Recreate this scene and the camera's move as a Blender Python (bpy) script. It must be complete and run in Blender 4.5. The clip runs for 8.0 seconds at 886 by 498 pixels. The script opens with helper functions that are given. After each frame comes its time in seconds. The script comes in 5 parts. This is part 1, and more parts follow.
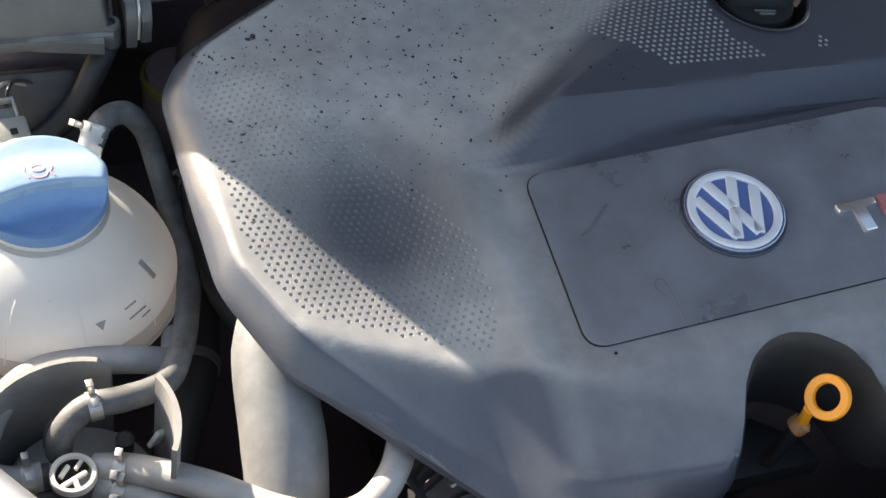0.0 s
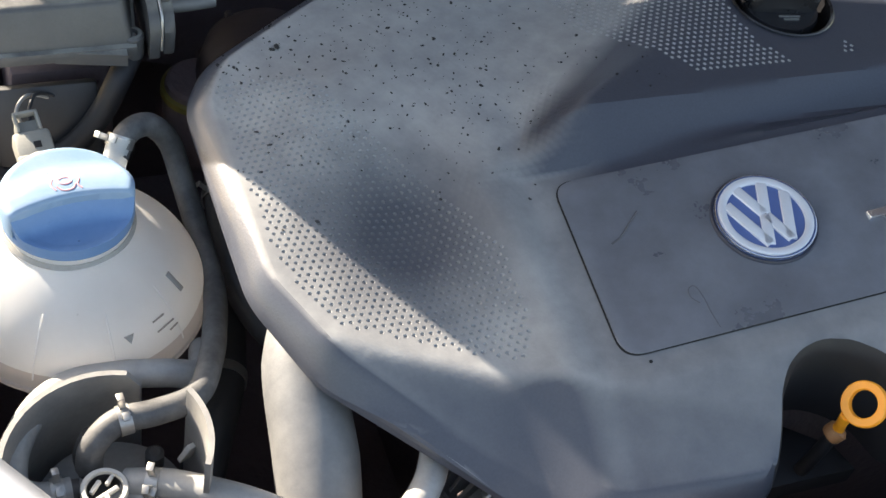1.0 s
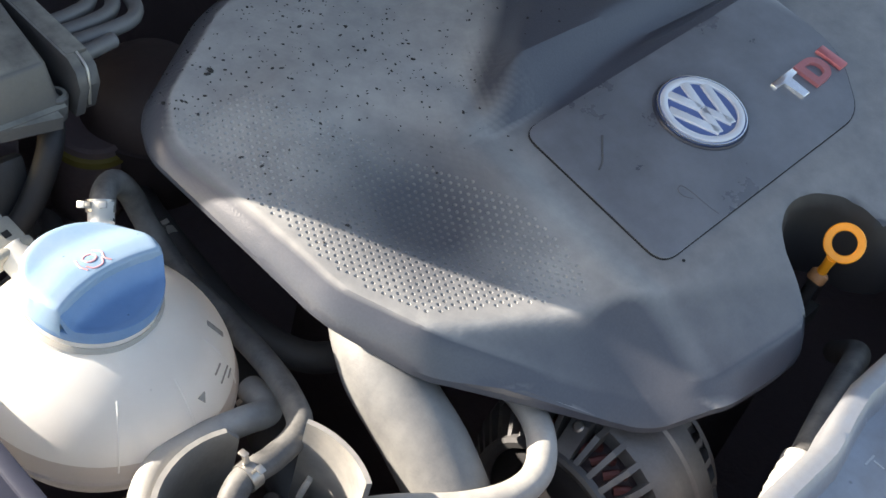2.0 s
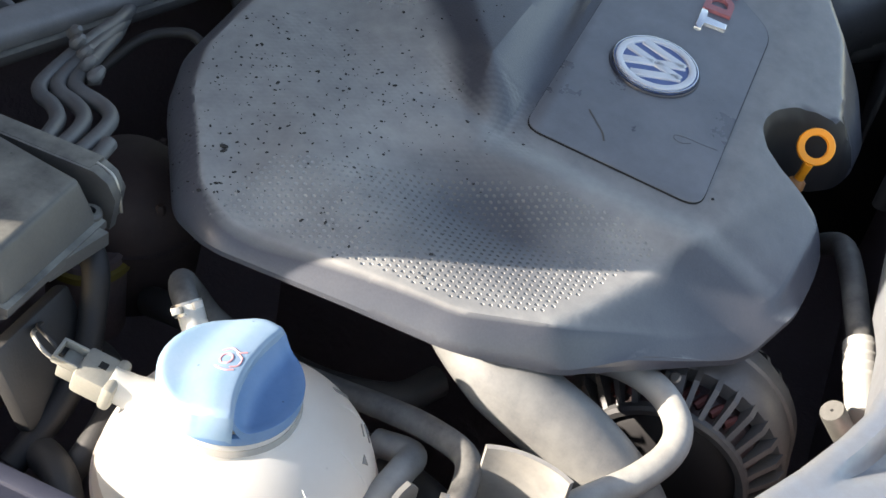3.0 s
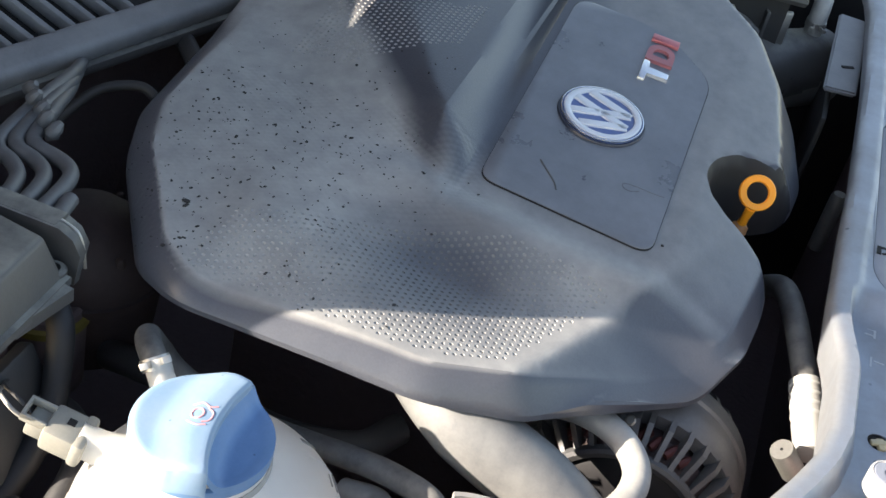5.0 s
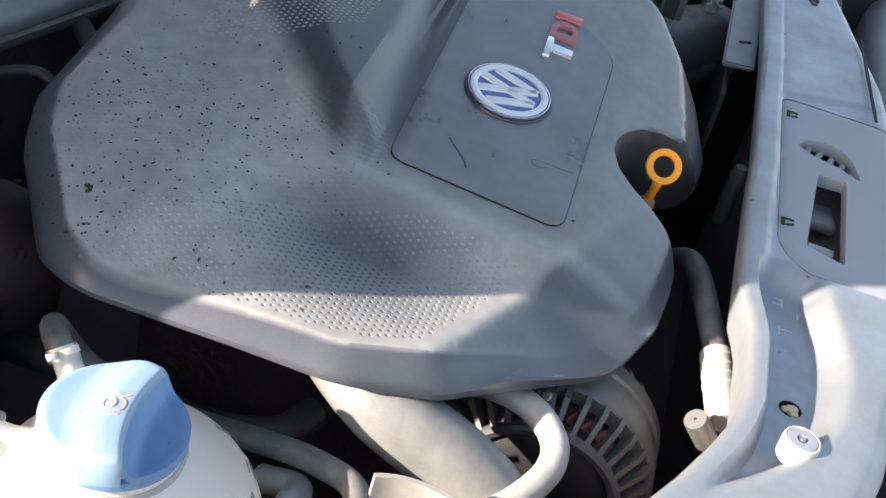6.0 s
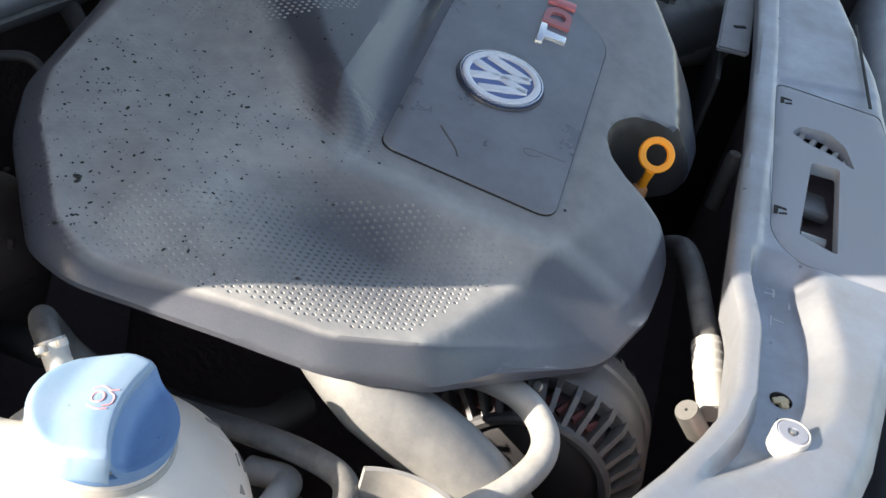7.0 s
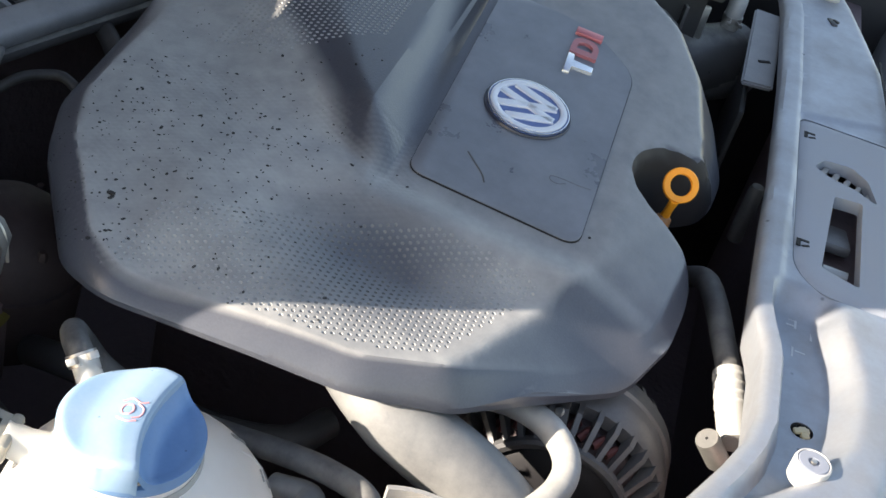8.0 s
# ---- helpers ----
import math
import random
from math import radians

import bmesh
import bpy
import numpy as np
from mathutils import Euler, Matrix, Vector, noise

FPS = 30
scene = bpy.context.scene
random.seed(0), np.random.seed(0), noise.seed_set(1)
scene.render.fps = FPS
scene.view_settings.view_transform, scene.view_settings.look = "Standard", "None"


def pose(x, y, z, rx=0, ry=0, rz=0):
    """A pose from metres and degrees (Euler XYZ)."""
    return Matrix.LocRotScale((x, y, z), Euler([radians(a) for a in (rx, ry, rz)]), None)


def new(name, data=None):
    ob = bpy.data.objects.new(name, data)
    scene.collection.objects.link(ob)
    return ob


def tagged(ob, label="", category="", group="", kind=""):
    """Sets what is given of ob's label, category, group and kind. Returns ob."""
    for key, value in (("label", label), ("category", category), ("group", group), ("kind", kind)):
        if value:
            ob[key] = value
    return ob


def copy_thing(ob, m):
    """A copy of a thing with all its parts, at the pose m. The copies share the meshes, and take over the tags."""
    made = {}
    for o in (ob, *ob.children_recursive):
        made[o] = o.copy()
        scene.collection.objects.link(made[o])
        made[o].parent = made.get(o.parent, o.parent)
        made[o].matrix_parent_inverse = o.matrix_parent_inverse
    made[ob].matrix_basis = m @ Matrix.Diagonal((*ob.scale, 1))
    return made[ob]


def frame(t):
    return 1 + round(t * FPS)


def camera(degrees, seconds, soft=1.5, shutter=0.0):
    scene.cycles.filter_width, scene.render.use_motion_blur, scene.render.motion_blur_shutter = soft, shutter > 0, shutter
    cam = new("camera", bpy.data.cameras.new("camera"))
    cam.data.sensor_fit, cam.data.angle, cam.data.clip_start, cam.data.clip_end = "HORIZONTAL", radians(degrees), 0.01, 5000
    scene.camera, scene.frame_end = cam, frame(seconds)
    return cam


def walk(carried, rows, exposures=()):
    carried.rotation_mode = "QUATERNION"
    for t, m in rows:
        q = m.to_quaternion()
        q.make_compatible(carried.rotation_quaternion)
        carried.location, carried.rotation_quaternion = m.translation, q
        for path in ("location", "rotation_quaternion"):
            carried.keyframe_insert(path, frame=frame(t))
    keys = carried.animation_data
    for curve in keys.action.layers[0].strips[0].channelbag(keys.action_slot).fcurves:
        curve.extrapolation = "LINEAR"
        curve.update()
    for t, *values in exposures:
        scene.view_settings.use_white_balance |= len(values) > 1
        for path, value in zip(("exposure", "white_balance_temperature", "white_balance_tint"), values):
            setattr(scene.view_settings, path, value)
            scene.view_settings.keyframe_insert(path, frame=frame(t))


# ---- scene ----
cam = camera(38, 8.0)
PATH = [
    (0.0, -0.4819, -0.4587, 1.4266, -30.08, -48.47, 15.40),
    (0.3, -0.4879, -0.4383, 1.4420, -30.10, -49.49, 15.43),
    (0.5, -0.5071, -0.4312, 1.4414, -29.35, -48.18, 14.47),
    (0.6, -0.4833, -0.4498, 1.4212, -25.08, -46.09, 10.87),
    (0.8, -0.4824, -0.4437, 1.4236, -27.45, -48.06, 12.54),
    (1.0, -0.5007, -0.4491, 1.4155, -30.11, -47.86, 14.87),
    (1.2, -0.5159, -0.4426, 1.4186, -31.45, -48.05, 15.34),
    (1.5, -0.6127, -0.4029, 1.4011, -41.51, -44.98, 18.48),
    (1.8, -0.7202, -0.3209, 1.3804, -52.58, -45.42, 18.29),
    (2.0, -0.7639, -0.3013, 1.3662, -57.55, -43.34, 17.79),
    (2.2, -0.7966, -0.2506, 1.3416, -59.46, -42.37, 18.13),
    (3.3, -0.9326, -0.0686, 1.3177, -80.20, -37.63, 13.05),
    (3.5, -0.9330, -0.0644, 1.3224, -80.69, -37.15, 14.13),
    (4.0, -0.9292, -0.0632, 1.3246, -79.55, -37.74, 14.13),
    (4.2, -0.9296, -0.0650, 1.3248, -79.22, -38.19, 14.23),
    (5.3, -0.9396, -0.0674, 1.3327, -79.62, -35.75, 14.42),
    (5.5, -0.9501, -0.0647, 1.3154, -79.12, -36.02, 14.17),
    (5.7, -0.9520, -0.0668, 1.3205, -82.22, -33.64, 16.64),
    (5.8, -0.9496, -0.0633, 1.3200, -82.28, -34.94, 15.98),
    (6.0, -0.9321, -0.0588, 1.3206, -85.26, -35.67, 16.30),
    (6.5, -0.9195, -0.0559, 1.3254, -86.06, -36.83, 16.18),
    (7.0, -0.9225, -0.0577, 1.3280, -85.91, -36.71, 16.82),
    (7.5, -0.9270, -0.0550, 1.3329, -85.84, -36.05, 17.06),
    (8.0, -0.9353, -0.0534, 1.3277, -84.58, -35.56, 17.29),
]
walk(cam, [(t, pose(x, y, z, 90 + pitch, 0, yaw) @ pose(0, 0, 0, 0, 0, roll)) for t, x, y, z, yaw, pitch, roll in PATH], [(0, 2.14, 7880, 13), (0.5, 2.20, 7850, 13), (1.2, 2.18, 7850, 13), (2.2, 2.04, 7680, 13), (3.3, 2.02, 7680, 13), (5.5, 2.11, 7680, 13), (5.7, 2.20, 7680, 13), (6.0, 2.16, 7680, 13), (6.5, 1.97, 7680, 13), (7.5, 1.99, 7680, 13), (8, 2.06, 7680, 13)])

# ---- world, sun, exposure ----
SUN_DIR = Vector((0.486, -0.798, -0.355)).normalized()
world = bpy.data.worlds.new("sky_world")
scene.world = world
world.use_nodes = True
wn = world.node_tree.nodes
sky = wn.new("ShaderNodeTexSky")
sky.sky_type, sky.sun_disc = "NISHITA", False
sky.sun_elevation = math.asin(-SUN_DIR.z)
sky.sun_rotation = math.atan2(-SUN_DIR.x, -SUN_DIR.y)
world.node_tree.links.new(sky.outputs[0], wn["Background"].inputs[0])
wn["Background"].inputs[1].default_value = 0.111
sun_data = bpy.data.lights.new("sun", "SUN")
sun_data.energy, sun_data.angle, sun_data.color = 4.0, radians(0.4), (1.0, 0.985, 0.945)
sun = new("sun", sun_data)
sun.matrix_world = Matrix.Translation((-3, 3, 4)) @ SUN_DIR.to_track_quat("-Z", "Y").to_matrix().to_4x4()


# ---- materials ----
def material(name, color, rough=0.5, metal=0.0, vary=0.15, grain=300.0, bump=0.15, dust=0.0, dust_color=(0.42, 0.39, 0.34), spec=0.5,
             stain=0.25, stain_scale=14.0, bump_scale=0.0006, clean_x=None, specks=0.0, slope_mix=False, even=0.0):
    m = bpy.data.materials.new(name)
    m.use_nodes = True
    n, l = m.node_tree.nodes, m.node_tree.links
    b = n["Principled BSDF"]
    tc = n.new("ShaderNodeTexCoord")
    fine = n.new("ShaderNodeTexNoise")
    fine.inputs["Scale"].default_value, fine.inputs["Detail"].default_value = grain, 4
    big = n.new("ShaderNodeTexNoise")
    big.inputs["Scale"].default_value, big.inputs["Detail"].default_value = stain_scale, 6
    big.inputs["Roughness"].default_value = 0.65
    for t in (fine, big):
        l.new(tc.outputs["Object"], t.inputs["Vector"])
    ramp = n.new("ShaderNodeValToRGB")
    ramp.color_ramp.elements[0].position, ramp.color_ramp.elements[1].position = 0.28, 0.66
    l.new(big.outputs["Fac"], ramp.inputs[0])
    c = Vector(color)
    mix = n.new("ShaderNodeMix")
    mix.data_type = "RGBA"
    mix.inputs["A"].default_value = (*(c * (1 - vary)), 1)
    mix.inputs["B"].default_value = (*(c * (1 + vary)), 1)
    l.new(fine.outputs["Fac"], mix.inputs["Factor"])
    out = mix.outputs["Result"]
    scale = n.new("ShaderNodeMath")
    scale.operation = "MULTIPLY"
    scale.inputs[1].default_value = max(dust, stain)
    l.new(ramp.outputs["Color"], scale.inputs[0])
    amount = scale.outputs[0]
    if even:
        # the dust lies more evenly
        lift = n.new("ShaderNodeMapRange")
        lift.inputs["To Min"].default_value, lift.inputs["To Max"].default_value = even * dust, dust
        l.new(ramp.outputs["Color"], lift.inputs["Value"])
        amount = lift.outputs["Result"]
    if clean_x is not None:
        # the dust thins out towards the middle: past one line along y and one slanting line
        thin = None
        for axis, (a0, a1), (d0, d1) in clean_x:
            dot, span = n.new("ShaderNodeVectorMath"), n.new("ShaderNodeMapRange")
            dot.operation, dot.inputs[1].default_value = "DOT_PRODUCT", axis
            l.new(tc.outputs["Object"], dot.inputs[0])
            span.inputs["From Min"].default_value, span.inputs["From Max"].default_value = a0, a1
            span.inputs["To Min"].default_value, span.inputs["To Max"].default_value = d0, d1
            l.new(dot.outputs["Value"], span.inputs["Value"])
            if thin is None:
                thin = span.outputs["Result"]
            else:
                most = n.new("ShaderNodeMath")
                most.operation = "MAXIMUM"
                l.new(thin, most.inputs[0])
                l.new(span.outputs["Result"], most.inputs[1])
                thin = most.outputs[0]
        # the hollow of the dish takes less of the dust colour and is darker
        off, dish_mix = n.new("ShaderNodeVectorMath"), n.new("ShaderNodeMapRange")
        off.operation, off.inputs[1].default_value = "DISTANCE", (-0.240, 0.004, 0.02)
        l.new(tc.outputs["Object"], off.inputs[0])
        dish_mix.inputs["From Min"].default_value, dish_mix.inputs["From Max"].default_value = 0.026, 0.095
        dish_mix.inputs["To Min"].default_value, dish_mix.inputs["To Max"].default_value = 0.15, 1.0
        l.new(off.outputs["Value"], dish_mix.inputs["Value"])
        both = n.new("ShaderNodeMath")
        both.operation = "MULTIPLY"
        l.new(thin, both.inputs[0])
        l.new(dish_mix.outputs["Result"], both.inputs[1])
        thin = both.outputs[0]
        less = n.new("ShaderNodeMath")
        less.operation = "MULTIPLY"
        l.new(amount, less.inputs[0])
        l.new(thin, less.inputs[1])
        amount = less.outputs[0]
    if slope_mix:
        # level faces take the full dust colour, steep ones a tenth of it
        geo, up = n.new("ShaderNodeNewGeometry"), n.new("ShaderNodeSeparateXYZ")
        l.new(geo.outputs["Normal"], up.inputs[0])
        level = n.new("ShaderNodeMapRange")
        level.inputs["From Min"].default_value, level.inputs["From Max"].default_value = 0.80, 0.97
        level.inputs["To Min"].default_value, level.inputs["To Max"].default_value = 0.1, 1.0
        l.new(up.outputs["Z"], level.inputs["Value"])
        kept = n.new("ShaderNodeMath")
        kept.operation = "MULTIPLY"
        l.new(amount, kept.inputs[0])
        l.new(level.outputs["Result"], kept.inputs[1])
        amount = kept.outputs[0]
    over = n.new("ShaderNodeMix")
    over.data_type = "RGBA"
    over.inputs["B"].default_value = (*(dust_color if dust else c * 0.55), 1)
    l.new(amount, over.inputs["Factor"])
    l.new(out, over.inputs["A"])
    final = over.outputs["Result"]
    if specks:
        # small dark dirt spots
        cells = n.new("ShaderNodeTexVoronoi")
        cells.inputs["Scale"].default_value = specks
        l.new(tc.outputs["Object"], cells.inputs["Vector"])
        dots = n.new("ShaderNodeMapRange")
        dots.inputs["From Min"].default_value, dots.inputs["From Max"].default_value = 0.03, 0.06
        dots.inputs["To Min"].default_value, dots.inputs["To Max"].default_value = 0.75, 0.0
        l.new(cells.outputs["Distance"], dots.inputs["Value"])
        spot = n.new("ShaderNodeMix")
        spot.data_type = "RGBA"
        spot.inputs["B"].default_value = (*(c * 0.3), 1)
        l.new(dots.outputs["Result"], spot.inputs["Factor"])
        l.new(final, spot.inputs["A"])
        final = spot.outputs["Result"]
    l.new(final, b.inputs["Base Color"])
    rr = n.new("ShaderNodeMapRange")
    rr.inputs["To Min"].default_value, rr.inputs["To Max"].default_value = rough, min(1, rough + (0.25 if dust else 0.12))
    l.new(amount, rr.inputs["Value"])
    l.new(rr.outputs["Result"], b.inputs["Roughness"])
    b.inputs["Metallic"].default_value = metal
    b.inputs["Specular IOR Level"].default_value = spec
    if bump:
        bp = n.new("ShaderNodeBump")
        bp.inputs["Strength"].default_value, bp.inputs["Distance"].default_value = bump, bump_scale
        l.new(fine.outputs["Fac"], bp.inputs["Height"])
        l.new(bp.outputs["Normal"], b.inputs["Normal"])
    return m


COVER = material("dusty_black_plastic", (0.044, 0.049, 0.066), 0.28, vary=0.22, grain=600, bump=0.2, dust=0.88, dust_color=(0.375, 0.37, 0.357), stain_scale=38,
                 clean_x=(((1.0, 0.0, 0.0), (-0.17, -0.085), (1.0, 0.04)), ((1.0, -1.25, 0.0), (-0.225, -0.195), (1.0, 0.04)), ((0.0, 1.0, 0.0), (-0.02, 0.02), (0.6, 0.04))), slope_mix=True, even=0.62)
WELL = material("black_plastic_and_recess_shade", (0.014, 0.013, 0.015), 0.6, vary=0.1, bump=0.1)
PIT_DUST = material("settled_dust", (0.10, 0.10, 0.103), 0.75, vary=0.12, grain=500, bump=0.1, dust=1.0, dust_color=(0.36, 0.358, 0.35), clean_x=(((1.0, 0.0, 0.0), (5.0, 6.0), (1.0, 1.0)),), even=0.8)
PLATE = material("smooth_black_plastic", (0.083, 0.089, 0.104), 0.22, vary=0.12, grain=700, bump=0.1, dust=0.75, dust_color=(0.185, 0.197, 0.222), stain_scale=15, spec=0.85)
SCUFF = material("scuffed_plastic", (0.088, 0.089, 0.094), 0.6, bump=0)
GAP = material("dark_gap", (0.008, 0.008, 0.009), 0.8, bump=0)
BLACK = material("black_rubber", (0.03, 0.03, 0.032), 0.5, grain=500, bump=0.2, dust=0.3, dust_color=(0.09, 0.085, 0.08))
HOSE = material("dusty_hose_rubber", (0.14, 0.139, 0.134), 0.38, grain=420, bump=0.25, dust=0.85, dust_color=(0.41, 0.402, 0.378), stain_scale=45, spec=1.0, even=0.4)
HOSE_DARK = material("dark_hose_rubber", (0.04, 0.04, 0.042), 0.5, grain=420, bump=0.3, dust=0.65, dust_color=(0.22, 0.217, 0.207), stain_scale=45)
PIPE = material("grey_plastic_pipe", (0.13, 0.13, 0.132), 0.42, grain=600, bump=0.2, dust=0.8, dust_color=(0.24, 0.238, 0.226), stain_scale=34)
TANK = material("milky_white_plastic", (0.9, 0.9, 0.885), 0.30, vary=0.04, grain=200, bump=0.08, dust=0.3, dust_color=(0.64, 0.57, 0.48), stain_scale=20, specks=48.0)
FILLED = material("coolant_behind_plastic", (0.62, 0.57, 0.54), 0.32, vary=0.05, grain=200, bump=0.08, dust=0.4, dust_color=(0.52, 0.46, 0.42), stain_scale=20)
BLUE = material("blue_plastic", (0.085, 0.19, 0.36), 0.4, vary=0.06, grain=500, bump=0.12, dust=0.4, dust_color=(0.18, 0.31, 0.52), stain_scale=30, specks=60.0)
# paler than BLUE: fading, plus the sunlit grip's brightness put into the colour
FADED_LIT = material("faded_lit_blue_plastic", (0.165, 0.28, 0.405), 0.34, vary=0.06, grain=500, bump=0.12, dust=0.8, dust_color=(0.235, 0.325, 0.44), stain_scale=30, specks=60.0)
ORANGE = material("orange_plastic", (0.9, 0.32, 0.02), 0.4, vary=0.08, bump=0.05, stain=0.2)
CHROME = material("worn_chrome", (0.78, 0.79, 0.82), 0.22, metal=0.9, vary=0.05, bump=0.03)
EMBLEM_BLUE = material("emblem_blue", (0.10, 0.16, 0.36), 0.3, vary=0.05, bump=0)
RED = material("red_paint", (0.42, 0.14, 0.15), 0.28, bump=0.03)
STEEL = material("zinc_steel", (0.44, 0.435, 0.42), 0.35, metal=0.85, grain=400, bump=0.15, dust=0.4)
ALLOY = material("cast_aluminium", (0.15, 0.15, 0.158), 0.42, metal=0.5, grain=350, bump=0.4, dust=0.6, dust_color=(0.125, 0.123, 0.118))
PAINT = material("silver_body_paint", (0.37, 0.395, 0.445), 0.48, metal=0.78, vary=0.05, grain=800, bump=0.05, dust=0.75, dust_color=(0.31, 0.315, 0.32), stain_scale=22, specks=26.0)
DARK = material("grimy_engine_metal", (0.115, 0.083, 0.09), 0.75, grain=120, bump=0.6, dust=0.4, dust_color=(0.14, 0.11, 0.105), bump_scale=0.003)
ROADWAY = material("pale_concrete", (0.25, 0.245, 0.235), 0.9, grain=60, bump=0.5)


# ---- mesh helpers ----
def part(name, bm, mat, parent=None, label="", smooth=True, recalc=True):
    """One mesh object from a bmesh, under a parent if given."""
    if recalc:
        bmesh.ops.recalc_face_normals(bm, faces=bm.faces)
    me = bpy.data.meshes.new(name)
    bm.to_mesh(me)
    bm.free()
    me.materials.append(mat)
    for p in me.polygons:
        p.use_smooth = smooth
    if smooth:
        me.set_sharp_from_angle(angle=radians(38))
    ob = new(name, me)
    ob.parent = parent
    if label:
        ob["label"] = label
    return ob


def thing(name, at, label, category, group="", kind=""):
    ob = new(name)
    ob.location = at
    ob.empty_display_size = 0.02
    return tagged(ob, label, category, group, kind)


def here(ob, *pts):
    """World points in a thing's own space (things are only shifted)."""
    o = ob.location
    return [Vector(p) - o for p in pts]


def add_lathe(bm, profile, m=None, seg=32, close=True):
    """A turned body from (radius, height) pairs, at the pose m."""
    rings = []
    for r, z in profile:
        if r < 1e-6:
            rings.append([bm.verts.new((0, 0, z))])
        else:
            rings.append([bm.verts.new((r * math.cos(2 * math.pi * i / seg), r * math.sin(2 * math.pi * i / seg), z)) for i in range(seg)])
    for a, b in zip(rings, rings[1:]):
        for i in range(seg):
            j = (i + 1) % seg
            f = [a[i % len(a)], a[j % len(a)], b[j % len(b)], b[i % len(b)]]
            f = list(dict.fromkeys(f))
            if len(f) > 2:
                bm.faces.new(f)
    if m is not None:
        bmesh.ops.transform(bm, matrix=m, verts=[v for r in rings for v in r])
    return bm


def lathe(profile, m=None, seg=32):
    return add_lathe(bmesh.new(), profile, m, seg)


def smooth_path(pts, n=10):
    """Catmull-Rom through the points."""
    p = [Vector(q) for q in pts]
    p = [p[0] * 2 - p[1]] + p + [p[-1] * 2 - p[-2]]
    out = []
    for a, b, c, d in zip(p, p[1:], p[2:], p[3:]):
        for i in range(n):
            t = i / n
            out.append(0.5 * (2 * b + (c - a) * t + (2 * a - 5 * b + 4 * c - d) * t * t + (3 * b - a - 3 * c + d) * t ** 3))
    return out + [p[-2]]


def add_tube(bm, pts, r, n=8, seg=16, wall=0.0):
    """A tube along a smooth path; r is a radius or a list of radii along it. wall > 0 leaves the ends open and hollow."""
    path = smooth_path(pts, n)
    rs = np.interp(np.linspace(0, 1, len(path)), np.linspace(0, 1, len(r)), r) if isinstance(r, (list, tuple)) else [r] * len(path)
    t0 = (path[1] - path[0]).normalized()
    u = t0.orthogonal().normalized()
    rings = []
    for i, c in enumerate(path):
        t = (path[min(i + 1, len(path) - 1)] - path[max(i - 1, 0)]).normalized()
        u = (u - t * u.dot(t)).normalized()
        w = t.cross(u)
        rings.append([bm.verts.new(c + (u * math.cos(2 * math.pi * k / seg) + w * math.sin(2 * math.pi * k / seg)) * rs[i]) for k in range(seg)])
    for a, b in zip(rings, rings[1:]):
        for k in range(seg):
            bm.faces.new((a[k], a[(k + 1) % seg], b[(k + 1) % seg], b[k]))
    bm.faces.new(rings[0][::-1])
    bm.faces.new(rings[-1])
    return bm


def tube(pts, r, n=8, seg=16):
    return add_tube(bmesh.new(), pts, r, n, seg)


def add_box(bm, size, m=None, bevel=0.0, seg=2):
    g = bmesh.ops.create_cube(bm, size=1.0, matrix=(m or Matrix()) @ Matrix.Diagonal((*size, 1)))
    if bevel:
        es = list({e for v in g["verts"] for e in v.link_edges})
        bmesh.ops.bevel(bm, geom=es, offset=bevel, segments=seg, affect="EDGES", profile=0.5)
    return bm


def box(size, m=None, bevel=0.0, seg=2):
    return add_box(bmesh.new(), size, m, bevel, seg)


def add_prism(bm, outline, z0, z1, m=None, bevel=0.0):
    """An outline in the xy plane, raised from z0 to z1."""
    lo = [bm.verts.new((x, y, z0)) for x, y in outline]
    hi = [bm.verts.new((x, y, z1)) for x, y in outline]
    k = len(outline)
    top = bm.faces.new(hi)
    bm.faces.new(lo[::-1])
    for i in range(k):
        bm.faces.new((lo[i], lo[(i + 1) % k], hi[(i + 1) % k], hi[i]))
    if bevel:
        bmesh.ops.bevel(bm, geom=list(top.edges), offset=bevel, segments=2, affect="EDGES", profile=0.5)
    if m is not None:
        bmesh.ops.transform(bm, matrix=m, verts=bm.verts)
    return bm


def prism(outline, z0, z1, m=None, bevel=0.0):
    return add_prism(bmesh.new(), outline, z0, z1, m, bevel)


def rounded(corners, r, seg=6):
    """A polygon with its corners rounded; r is one radius or one for each corner."""
    out, k = [], len(corners)
    for i in range(k):
        a, b, c = Vector(corners[i - 1]), Vector(corners[i]), Vector(corners[(i + 1) % k])
        rad = r[i] if isinstance(r, (list, tuple)) else r
        da, dc = (a - b), (c - b)
        q = min(rad, da.length * 0.48, dc.length * 0.48)
        p0, p2 = b + da.normalized() * q, b + dc.normalized() * q
        for j in range(seg + 1):
            t = j / seg
            out.append(tuple(p0 * (1 - t) ** 2 + b * 2 * t * (1 - t) + p2 * t * t))
    return out


def step(a, b, v):
    t = min(1.0, max(0.0, (v - a) / (b - a)))
    return t * t * (3 - 2 * t)


def inside(p, poly):
    x, y = p
    hit, k = False, len(poly)
    for i in range(k):
        x0, y0 = poly[i]
        x1, y1 = poly[(i + 1) % k]
        if (y0 > y) != (y1 > y) and x < (x1 - x0) * (y - y0) / (y1 - y0) + x0:
            hit = not hit
    return hit


